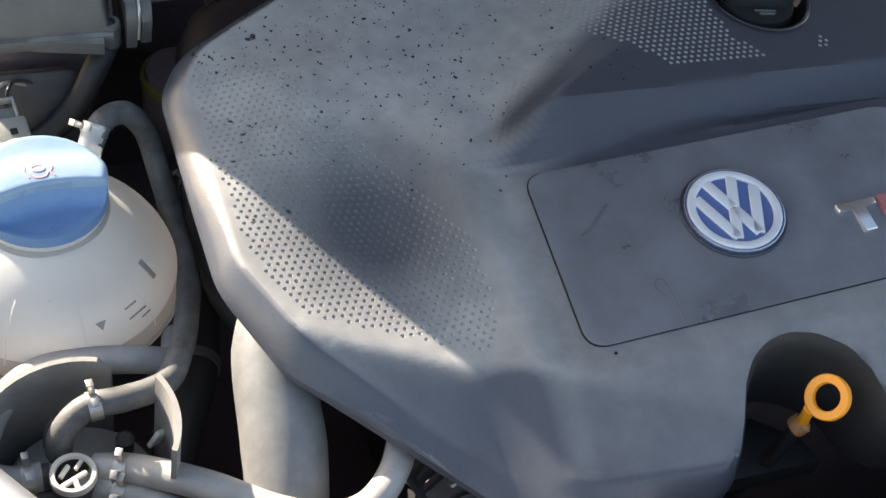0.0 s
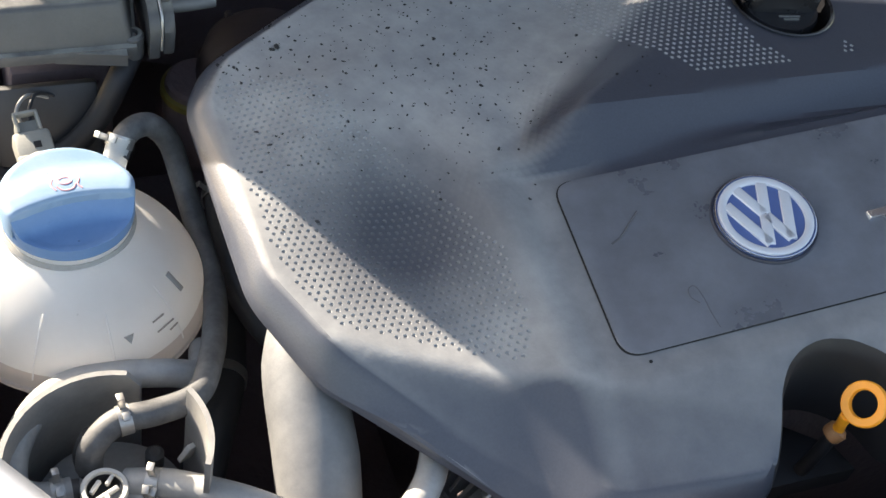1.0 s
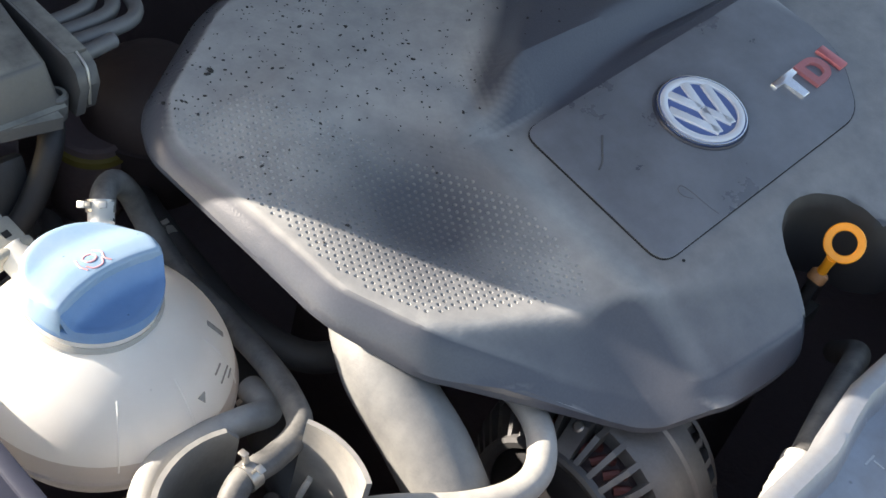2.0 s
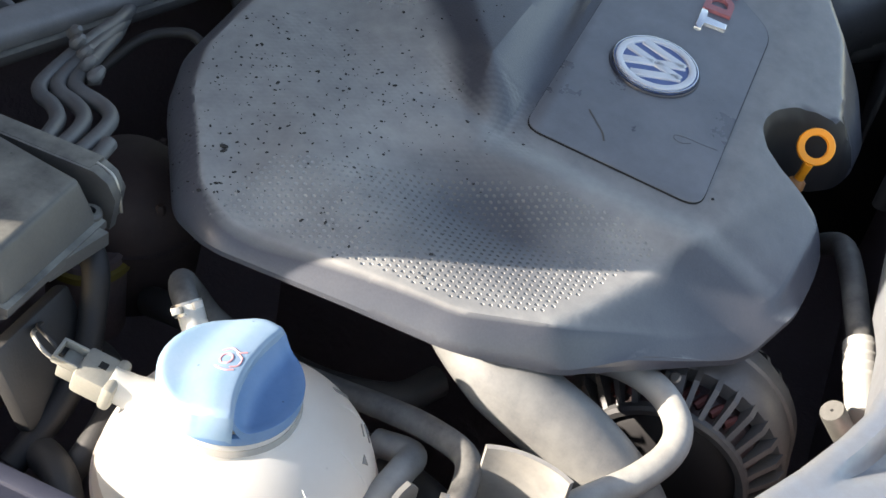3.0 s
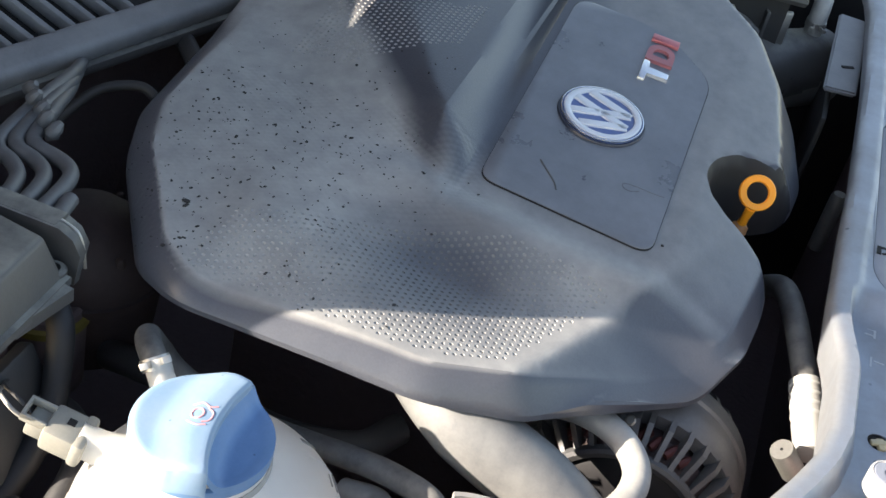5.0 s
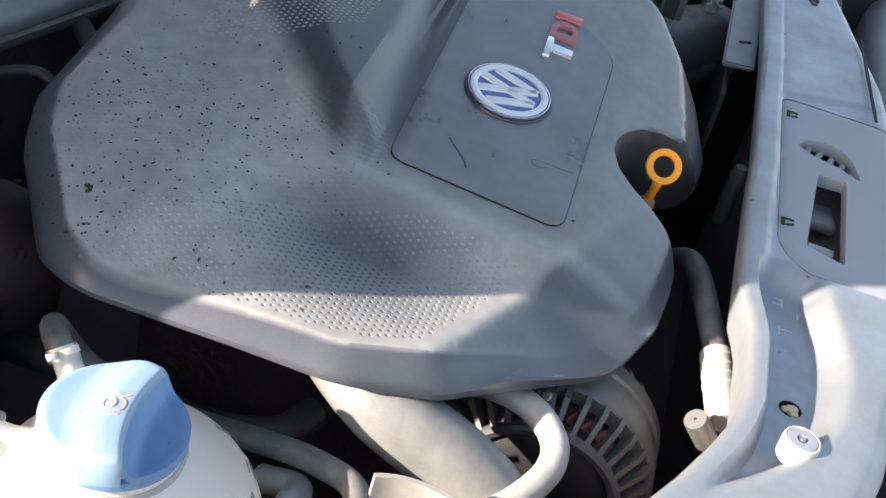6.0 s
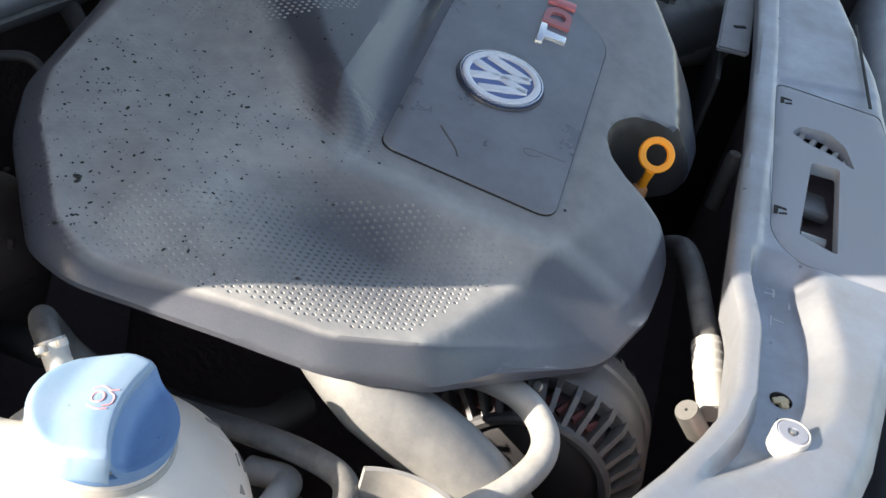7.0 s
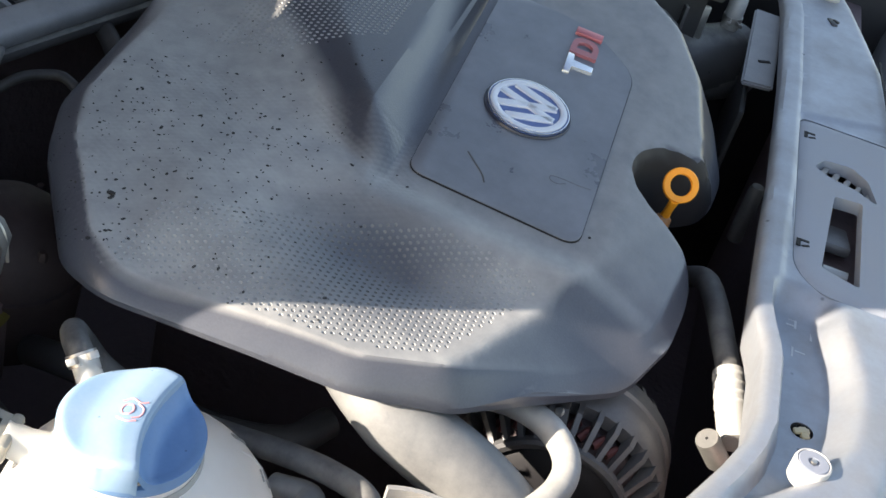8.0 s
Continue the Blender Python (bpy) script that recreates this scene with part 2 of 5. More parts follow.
def sheet(outline, zfun, spacing, depth, holes=(), extra=(), off=Vector((0, 0, 0))):
    """A moulded sheet: the outline filled with a fine mesh at the heights that zfun gives to arrays of x and y, its borders turned down by depth."""
    from mathutils.geometry import delaunay_2d_cdt
    pts, edges = [], []
    for loop in (outline, *holes):
        k, base = len(loop), len(pts)
        pts += [Vector(p) for p in loop]
        edges += [(base + i, base + (i + 1) % k) for i in range(k)]
    extra = [Vector(p) for p in extra]
    kept = {(round(p.x / spacing), round(p.y / spacing)) for p in extra}
    xs, ys = [p[0] for p in outline], [p[1] for p in outline]
    for iy in range(int((max(ys) - min(ys)) / spacing) + 1):
        for jx in range(int((max(xs) - min(xs)) / spacing) + 1):
            p = Vector((min(xs) + (jx + 0.5 * (iy % 2)) * spacing, min(ys) + iy * spacing))
            if (round(p.x / spacing), round(p.y / spacing)) in kept or not inside(p, outline) or any(inside(p, h) for h in holes):
                continue
            pts.append(p)
    pts += [p for p in extra if inside(p, outline) and not any(inside(p, h) for h in holes)]
    vs, _, fs, *_ = delaunay_2d_cdt(pts, edges, [], 1, 1e-6)
    zs = zfun(np.array([v.x for v in vs]), np.array([v.y for v in vs]))
    bm = bmesh.new()
    verts = [bm.verts.new(Vector((v.x, v.y, z)) - off) for v, z in zip(vs, zs)]
    for f in fs:
        c = sum((vs[i] for i in f), Vector((0, 0))) / len(f)
        if any(inside(c, h) for h in holes) or len(set(f)) < 3:
            continue
        bm.faces.new([verts[i] for i in f])
    for v in [v for v in bm.verts if not v.link_faces]:
        bm.verts.remove(v)
    rim = [e for e in bm.edges if len(e.link_faces) == 1]
    ext = bmesh.ops.extrude_edge_only(bm, edges=rim)
    for v in ext["geom"]:
        if isinstance(v, bmesh.types.BMVert):
            v.co.z -= depth(v.co.x + off.x, v.co.y + off.y) if callable(depth) else depth
    return bm


def offset_rows(line, offsets, pace, outline):
    """Points in rows that follow a line at the given distances, inside an outline."""
    out = []
    for a, b in zip(line, line[1:]):
        a, b = Vector(a), Vector(b)
        t = b - a
        k = max(1, int(t.length / pace))
        n = Vector((t.y, -t.x)).normalized() if t.length > 1e-6 else Vector((0, 0))
        for i in range(k):
            p = a + t * (i / k)
            for w in offsets:
                for sg in (1, -1):
                    q = p + n * (w * sg)
                    if inside(q, outline):
                        out.append(q)
    return out


def ramp_np(a, b, v):
    t = np.clip((v - a) / (b - a), 0, 1)
    return t * t * (3 - 2 * t)


def loop_dist(x, y, loop):
    """Distances of many points from a closed line."""
    out = np.full(len(x), 9.0)
    for (x0, y0), (x1, y1) in zip(loop, loop[1:] + loop[:1]):
        dx, dy = x1 - x0, y1 - y0
        t = np.clip(((x - x0) * dx + (y - y0) * dy) / (dx * dx + dy * dy + 1e-12), 0, 1)
        out = np.minimum(out, np.hypot(x0 + t * dx - x, y0 + t * dy - y))
    return out


# ---- the engine cover ----
# corners of the outline: x, y, lower rim's height, width of the sloping border, depth of the turned-down lip
COVER_RIM = [(-0.354, 0.20, 0.781, 0.018, 0.004), (-0.352, 0.10, 0.780, 0.018, 0.004), (-0.349, 0.03, 0.776, 0.018, 0.004), (-0.319, -0.035, 0.765, 0.016, 0.005),
             (-0.203, -0.141, 0.752, 0.013, 0.005), (-0.155, -0.163, 0.747, 0.018, 0.006), (-0.103, -0.169, 0.748, 0.016, 0.006), (-0.070, -0.169, 0.749, 0.012, 0.006),
             (-0.057, -0.158, 0.742, 0.006, 0.02), (-0.048, -0.138, 0.735, 0.005, 0.04), (-0.041, -0.119, 0.735, 0.005, 0.05), (-0.031, -0.105, 0.735, 0.005, 0.06), (-0.015, -0.097, 0.735, 0.005, 0.065), (0.004, -0.098, 0.735, 0.005, 0.065),
             (0.020, -0.107, 0.735, 0.005, 0.065), (0.034, -0.122, 0.735, 0.005, 0.06), (0.038, -0.146, 0.735, 0.006, 0.05), (0.048, -0.166, 0.742, 0.014, 0.02), (0.062, -0.174, 0.750, 0.030, 0.008), (0.10, -0.177, 0.754, 0.040, 0.006),
             (0.172, -0.164, 0.755, 0.04, 0.006), (0.24, -0.126, 0.76, 0.035, 0.006), (0.40, 0.01, 0.765, 0.05, 0.006), (0.41, 0.20, 0.77, 0.04, 0.006), (0.33, 0.33, 0.78, 0.03, 0.02),
             (0.05, 0.333, 0.795, 0.022, 0.02), (-0.06, 0.325, 0.790, 0.02, 0.01), (-0.185, 0.320, 0.784, 0.020, 0.008), (-0.242, 0.299, 0.782, 0.020, 0.007), (-0.335, 0.237, 0.778, 0.020, 0.006)]
COVER_EDGE = rounded([p[:2] for p in COVER_RIM], 0.014, 5)


def rim_runs(x, y):
    """For each run of the outline: distance, rim height, border width and lip depth at its place nearest to each point."""
    for a, b in zip(COVER_RIM, COVER_RIM[1:] + COVER_RIM[:1]):
        dx, dy = b[0] - a[0], b[1] - a[1]
        t = np.clip(((x - a[0]) * dx + (y - a[1]) * dy) / (dx * dx + dy * dy), 0, 1)
        yield np.hypot(a[0] + t * dx - x, a[1] + t * dy - y), *(a[k] + t * (b[k] - a[k]) for k in (2, 3, 4))


def lip_depth(x, y):
    return float(min(rim_runs(np.array([x]), np.array([y])), key=lambda run: run[0][0])[3][0])


PLATE_EDGE = rounded([(-0.131, 0.067), (-0.137, -0.073), (0.110, -0.071), (0.160, -0.018), (0.162, 0.068)], [0.014, 0.016, 0.02, 0.03, 0.02], 7)
OIL_WELL = [(0.115 + 0.041 * math.cos(i * math.pi / 16), 0.200 + 0.041 * math.sin(i * math.pi / 16)) for i in range(32)]
RIM_IN = [(-0.332, 0.205), (-0.331, 0.12), (-0.328, 0.058), (-0.318, 0.016), (-0.300, -0.010), (-0.195, -0.057), (-0.185, -0.042), (-0.183, 0.03), (-0.222, 0.11), (-0.275, 0.20)]


def plate_z(x, y):
    return 0.8035 + 0.105 * (x + 0.129) + 0.06 * y


def ease(a, b, v, k=0.12):
    """A straight ramp from 0 to 1 whose two ends are a little rounded."""
    t = np.clip((v - a) / (b - a), 0, 1)
    t = np.where(t < k, t * t / (2 * k), t - k / 2)
    return np.minimum(t / (1 - k / 2), 1.0)


def cover_z(x, y):
    """Heights of the cover's upper face."""
    d = loop_dist(x, y, COVER_EDGE)
    z = 0.812 - 0.011 * (1 - ramp_np(-0.045, 0.07, y))
    # the field of dimples is a shallow dish, tipped towards the front
    dish = (1 - ramp_np(-0.245, -0.155, x)) * (1 - ramp_np(0.05, 0.20, y))
    side = (1 - ramp_np(-0.22, -0.13, x)) * (1 - 0.75 * ramp_np(0.16, 0.26, y))
    z -= 0.017 * side * (1 - ramp_np(0.012, 0.095, d))
    z = z * (1 - dish) + (0.7975 - 0.055 * (x + 0.33) + 0.045 * (y - 0.03)) * dish
    # a low ridge between the dish and the border
    z += 0.0012 * (1 - ramp_np(-0.29, -0.22, x)) * (1 - ramp_np(0.010, 0.020, d)) * (1 - ramp_np(0.12, 0.24, y))
    z -= 0.005 * np.exp(-(((x + 0.236) / 0.038) ** 2) - ((y - 0.055) / 0.055) ** 2)
    plate = ease(-0.185, -0.150, x) * (1 - ramp_np(0.074, 0.095, y))
    z = z * (1 - plate) + plate_z(x, y) * plate
    # a soft shoulder along the plate's side
    z += 0.0016 * np.exp(-(((x + 0.170) / 0.014) ** 2)) * (1 - ramp_np(0.03, 0.09, y)) * ramp_np(-0.12, -0.05, y)
    # the step behind the plate, whose face leans to the front
    foot = 0.074 + 0.03 * (x + 0.13)
    back = ramp_np(0.105, 0.20, y)
    flank = (x + 0.143) - 0.61 * (y - 0.10 + np.hypot(y - 0.10, 0.025))
    high = ease(0.0, 0.035, y - foot) * ramp_np(0.0, 1.0, (flank + 0.022 + 0.12 * back) / (0.046 + 0.18 * back))
    z = z + (0.836 - z) * high
    # the front facet slopes down from a crease in front of the dimples
    p = np.maximum(0.0, -0.41 * (x + 0.25) - 0.912 * (y + 0.041))
    p = np.where(p < 0.006, p * p / 0.012, p - 0.003)
    turn = ramp_np(-0.200, -0.125, x)
    q = np.maximum(0.0, -0.066 - 0.022 * turn - y)
    q = np.where(q < 0.006, q * q / 0.012, q - 0.003)
    a, b = 0.69 * p * (1 - 0.26 * ramp_np(-0.245, -0.135, x)), (0.48 - 0.05 * turn) * q * (1 - 0.45 * ramp_np(-0.04, 0.03, x))
    soft = 0.005 + 0.015 * ramp_np(-0.23, -0.17, x)
    z -= 0.5 * (a + b + np.hypot(a - b, soft) - soft)
    near = np.min([run[0] for run in rim_runs(x, y)], axis=0)
    # the border slopes down to the rim
    drop = np.zeros(len(x))
    for away, low, wide, lip in rim_runs(x, y):
        away = np.where(away <= near + 1e-9, np.minimum(away, d), away)
        u = np.clip(1 - away / wide, 0, 1)
        u = np.where(u < 0.2, u * u / 0.4, u - 0.1) / 0.9
        narrow = 1 - ramp_np(0.010, 0.024, wide)
        f = (1 - narrow) * (0.82 * u + 0.18 * u ** 6) + narrow * (0.45 * u + 0.55 * u ** 3)
        drop = np.maximum(drop, np.maximum(z - low - lip, 0.002) * f * (u > 0))
    z = z - drop
    return z


PITCH = 0.00565
ROW = Vector((0.49, -0.872))


REAR_FIELD = [(-0.06, 0.205), (0.010, 0.131), (0.088, 0.133), (0.070, 0.160), (0.066, 0.255), (-0.06, 0.255)]
SIDE_FIELD = [(0.137, 0.137), (0.262, 0.150), (0.25, 0.255), (0.166, 0.255), (0.164, 0.175)]


def dimple_points():
    """Centres and depths of the pressed-in dimples, in offset rows."""
    out = []
    side = Vector((-ROW.y, ROW.x))
    o = Vector((-0.26, 0.05))
    for i in range(-76, 77):
        for j in range(-82, 83):
            p = o + ROW * (PITCH * (i + 0.5 * (j % 2))) + side * (PITCH * 0.866 * j)
            if inside(p, RIM_IN):
                out.append((p, 1.0))
            elif -0.34 < p.x < -0.10 and 0.05 < p.y < 0.27 and p.x + 0.6 * p.y > -0.23:
                out.append((p, 0.22))
            elif (inside(p, REAR_FIELD) or inside(p, SIDE_FIELD)) and (p - Vector((0.115, 0.20))).length > 0.047:
                out.append((p, 1.0))
    return out


DIMPLES = dimple_points()


def dimpled_z(x, y):
    z = cover_z(x, y)
    cell = {}
    for p, s in DIMPLES:
        cell.setdefault((int(p.x / 0.01 + 500), int(p.y / 0.01 + 500)), []).append((p.x, p.y, s))
    for k in range(len(x)):
        cx, cy = int(x[k] / 0.01 + 500), int(y[k] / 0.01 + 500)
        for ax in (-1, 0, 1):
            for ay in (-1, 0, 1):
                for px_, py_, s in cell.get((cx + ax, cy + ay), ()):
                    d = math.hypot(x[k] - px_, y[k] - py_)
                    if d < 0.0015:
                        z[k] -= s * 0.0014 * (1 - (d / 0.0015) ** 3)
    return z


def build_cover():
    cover = thing("engine_cover", (0, 0.05, 0.77), "large dusty dark grey moulded plastic engine cover over the engine", "engine cover")
    extra = []
    for p, s in DIMPLES:
        extra.append(p)
        k = 9 if s > 0.3 else 6
        for r in ((0.0010, 0.00151) if s > 0.3 else (0.00151,)):
            extra += [p + Vector((math.cos(a), math.sin(a))) * r for a in [(q + 0.5 * (r > 0.0013)) * 2 * math.pi / k for q in range(k)]]
    extra += offset_rows(COVER_EDGE + COVER_EDGE[:1], (0.002, 0.0045, 0.0075, 0.0105, 0.0130, 0.0155, 0.0180), 0.0035, COVER_EDGE)
    bm = sheet(COVER_EDGE, dimpled_z, 0.0045, lambda x, y: lip_depth(x, y) if math.hypot(x - 0.115, y - 0.2) > 0.05 else 0.03, [OIL_WELL], extra, cover.location)
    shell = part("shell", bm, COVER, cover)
    shell.data.set_sharp_from_angle(angle=radians(26))
    # the walls of the recess round the dipstick are coloured black for its shade
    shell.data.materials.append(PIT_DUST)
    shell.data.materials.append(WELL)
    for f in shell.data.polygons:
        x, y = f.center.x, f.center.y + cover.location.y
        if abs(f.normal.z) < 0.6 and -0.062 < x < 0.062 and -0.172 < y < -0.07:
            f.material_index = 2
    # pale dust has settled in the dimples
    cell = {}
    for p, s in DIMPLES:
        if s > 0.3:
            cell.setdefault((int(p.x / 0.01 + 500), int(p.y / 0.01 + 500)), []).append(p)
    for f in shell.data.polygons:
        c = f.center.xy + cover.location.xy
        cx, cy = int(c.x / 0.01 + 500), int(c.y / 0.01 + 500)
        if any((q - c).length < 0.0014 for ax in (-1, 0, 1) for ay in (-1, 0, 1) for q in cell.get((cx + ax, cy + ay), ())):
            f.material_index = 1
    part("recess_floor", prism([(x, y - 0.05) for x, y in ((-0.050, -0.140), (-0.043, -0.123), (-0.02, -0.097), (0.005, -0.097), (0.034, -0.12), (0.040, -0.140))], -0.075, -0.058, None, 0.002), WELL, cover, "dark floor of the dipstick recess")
    # the plate with the badge, in its narrow joint
    o = cover.location

    def follow(bm, lift):
        for v in bm.verts:
            v.co.z += plate_z(v.co.x + o.x, v.co.y + o.y) - o.z + lift
        return bm

    big = PLATE_EDGE
    c = Vector((0.02, 0.0))
    grown = [tuple(Vector(p) + (Vector(p) - c).normalized() * 0.0009) for p in big]
    part("joint", follow(prism([(x - o.x, y - o.y) for x, y in grown], -0.001, 0.0003), 0.0007), GAP, cover, "thin dark joint round the plate")
    part("plate", follow(prism([(x - o.x, y - o.y) for x, y in big], -0.001, 0.0010, None, 0.0006), 0.0006), PLATE, cover, "smooth dark plastic plate with scuff marks")
    # badge
    n = Vector((-0.105, -0.06, 1)).normalized()
    along = Vector((1, 0.03, 0.107)).normalized()
    turn = Matrix((along, n.cross(along), n)).transposed().to_4x4()
    m = Matrix.Translation(Vector((-0.001, 0.003, plate_z(0, 0.003) - 0.0008)) - o) @ turn
    emblem = part("emblem", lathe([(0.0375, 0), (0.0375, 0.003), (0.0368, 0.0042), (0, 0.0042)], m, 56), BADGE_BASE, cover, "round badge in white and blue on a black base")
    part("disc", lathe([(0.0352, 0.0042), (0.0352, 0.0056), (0, 0.0058)], m, 56), EMBLEM_BLUE, emblem)
    part("outer_ring", lathe([(0.0352, 0.0044), (0.0352, 0.0066), (0.0344, 0.0068), (0.0344, 0.0044)], m, 56), CHROME, emblem)
    part("ring", lathe([(0.0330, 0.0056), (0.0330, 0.0072), (0.0322, 0.0076), (0.0280, 0.0076), (0.0272, 0.0070), (0.0272, 0.0056)], m, 56), WHITE, emblem)
    r = 0.0285
    for a, b in (((-0.34, 0.88), (-0.03, 0.10)), ((0.34, 0.88), (0.03, 0.10)), ((-0.78, 0.50), (-0.29, -0.74)), ((-0.29, -0.74), (-0.02, -0.02)),
                 ((0.02, -0.02), (0.29, -0.74)), ((0.29, -0.74), (0.78, 0.50))):
        a, b = Vector(a) * r, Vector(b) * r
        d = (b - a).normalized() * 0.0012
        s = Vector((-d.y, d.x)).normalized() * 0.0038
        part("bar", prism([tuple(p) for p in (a - d - s, b + d - s, b + d + s, a - d + s)], 0.0056, 0.0075, m, 0.0004), WHITE, emblem)

    def badge_z(x, y):
        return Matrix.Translation(Vector((x, y, plate_z(x, y) + 0.0016)) - o) @ turn

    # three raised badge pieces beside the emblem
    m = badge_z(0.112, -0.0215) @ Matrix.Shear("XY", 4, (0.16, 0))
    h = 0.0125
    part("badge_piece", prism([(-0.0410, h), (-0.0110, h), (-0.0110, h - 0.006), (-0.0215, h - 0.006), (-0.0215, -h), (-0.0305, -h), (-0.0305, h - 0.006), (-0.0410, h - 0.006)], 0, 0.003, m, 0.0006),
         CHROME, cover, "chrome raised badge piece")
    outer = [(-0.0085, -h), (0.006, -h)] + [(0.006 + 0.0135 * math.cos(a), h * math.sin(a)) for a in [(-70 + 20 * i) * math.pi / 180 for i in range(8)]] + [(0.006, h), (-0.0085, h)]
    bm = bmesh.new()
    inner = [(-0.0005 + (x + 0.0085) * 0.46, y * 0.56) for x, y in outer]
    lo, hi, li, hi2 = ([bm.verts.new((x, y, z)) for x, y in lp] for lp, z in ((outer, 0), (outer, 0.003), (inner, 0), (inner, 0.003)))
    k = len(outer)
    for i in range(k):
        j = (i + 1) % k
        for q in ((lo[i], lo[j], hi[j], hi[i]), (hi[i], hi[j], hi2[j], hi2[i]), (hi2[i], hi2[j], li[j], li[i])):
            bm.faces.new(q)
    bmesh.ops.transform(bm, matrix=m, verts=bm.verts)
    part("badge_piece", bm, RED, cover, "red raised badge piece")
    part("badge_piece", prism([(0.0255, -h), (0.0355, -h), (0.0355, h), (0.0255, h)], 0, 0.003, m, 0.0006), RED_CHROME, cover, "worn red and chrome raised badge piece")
    # scuffs on the plate: a scraped line and a thin scratched loop
    def scratch(pts, r):
        return tube([Vector((x, y, plate_z(x, y) + 0.0016)) - o for x, y in pts], r, 6, 6)

    part("scratch", scratch([(-0.111, 0.010), (-0.103, 0.014), (-0.094, 0.022), (-0.084, 0.031)], 0.0008), SCUFF, cover, "dark scraped mark")
    part("scratch", scratch([(-0.068, -0.068), (-0.069, -0.057), (-0.069, -0.044), (-0.071, -0.035), (-0.076, -0.036), (-0.077, -0.042), (-0.073, -0.048)], 0.0003), SCUFF, cover, "thin scratched loop")
    part("pin_hole", lathe([(0.0012, 0), (0.0012, 0.0006), (0, 0.0007)], Matrix.Translation(Vector((-0.121, -0.079, float(cover_z(np.array([-0.121]), np.array([-0.079]))[0]))) - o), 10), GAP, cover)
    return cover


BADGE_BASE = material("blue_black_badge_base", (0.03, 0.035, 0.055), 0.3, bump=0)
WHITE = material("worn_white_enamel", (0.72, 0.74, 0.78), 0.3, metal=0.2, vary=0.04, bump=0.03)
RED_CHROME = material("worn_red_chrome", (0.55, 0.16, 0.17), 0.35, metal=0.4, vary=0.2, grain=900, bump=0.05)
cover = build_cover()


def debris():
    """Dark grit and leaf crumbs lying on the cover."""
    rnd = random.Random(7)
    bm = bmesh.new()
    spots = [(-0.282, 0.231, 0.0026), (-0.286, 0.229, 0.0022), (-0.326, 0.224, 0.0018), (-0.175, 0.120, 0.0013), (-0.176, 0.127, 0.0013), (-0.158, 0.103, 0.0011), (-0.145, 0.099, 0.0012)]
    while len(spots) < 540:
        x, y = rnd.uniform(-0.335, -0.02), rnd.uniform(0.06, 0.30)
        if rnd.random() > (1.0 if x < -0.12 else 0.3) * (1 if y > 0.12 else 0.4) * (0.45 if inside((x, y), RIM_IN) else 1):
            continue
        if not inside((x, y), COVER_EDGE) or (x > -0.14 and y < 0.12):
            continue
        spots.append((x, y, rnd.choice((0.0005, 0.0006, 0.0006, 0.0008, 0.0009, 0.0011, 0.0014)) * rnd.uniform(0.65, 1.05)))
    zs = cover_z(np.array([s[0] for s in spots]), np.array([s[1] for s in spots]))
    for (x, y, r), z in zip(spots, zs):
        m = Matrix.Translation((x, y, z + r * 0.25)) @ pose(0, 0, 0, rnd.uniform(-15, 15), rnd.uniform(-15, 15), rnd.uniform(0, 360)) @ Matrix.Diagonal((r * rnd.uniform(0.8, 1.7), r * rnd.uniform(0.6, 1.0), r * 0.5, 1))
        bmesh.ops.create_icosphere(bm, subdivisions=1, radius=1.0, matrix=m)
    tagged(part("debris", bm, CRUMB, None), "scattered dark grit and leaf crumbs on the engine cover", "debris", kind="stuff")


CRUMB = material("dark_crumbs", (0.028, 0.027, 0.027), 0.85, bump=0)
debris()


def oil_cap():
    cap = thing("oil_filler_cap", (0.115, 0.200, 0.80), "black plastic oil filler cap in a round well", "oil cap")
    part("well", lathe([(0.0435, 0.0375), (0.0425, 0.0385), (0.0405, 0.0375), (0.039, 0.010), (0, 0.008)], None, 40), GLOSS, cap, "glossy black well rim")
    part("body", lathe([(0.033, 0.010), (0.033, 0.030), (0.031, 0.034), (0, 0.034)], None, 40), GLOSS, cap)
    bar = rounded([(0.030, -0.011), (0.030, 0.017), (-0.030, 0.017), (-0.030, -0.011)], 0.008)
    part("grip", prism(bar, 0.034, 0.050, pose(0, 0, 0, 0, 0, -8), 0.003), GLOSS, cap)
    part("pictogram", prism([(-0.009, -0.002), (-0.004, -0.002), (-0.004, 0.001), (0.004, 0.001), (0.004, -0.002), (0.010, 0.0), (0.011, 0.002), (0.005, 0.003), (0.002, 0.005), (-0.006, 0.005), (-0.009, 0.001)], 0.0500, 0.0506,
                                    pose(0, 0.004, 0, 0, 0, -8)), ORANGE, cap, "small orange pictogram")
    part("rib", box((0.018, 0.0012, 0.001), pose(0.0, -0.016, 0.0345, 0, 0, -8)), STEEL, cap)
    part("rib", box((0.013, 0.0012, 0.001), pose(0.0, -0.0195, 0.0345, 0, 0, -8)), STEEL, cap)


GLOSS = material("glossy_black_plastic", (0.02, 0.02, 0.022), 0.22, vary=0.1, bump=0.03)
oil_cap()


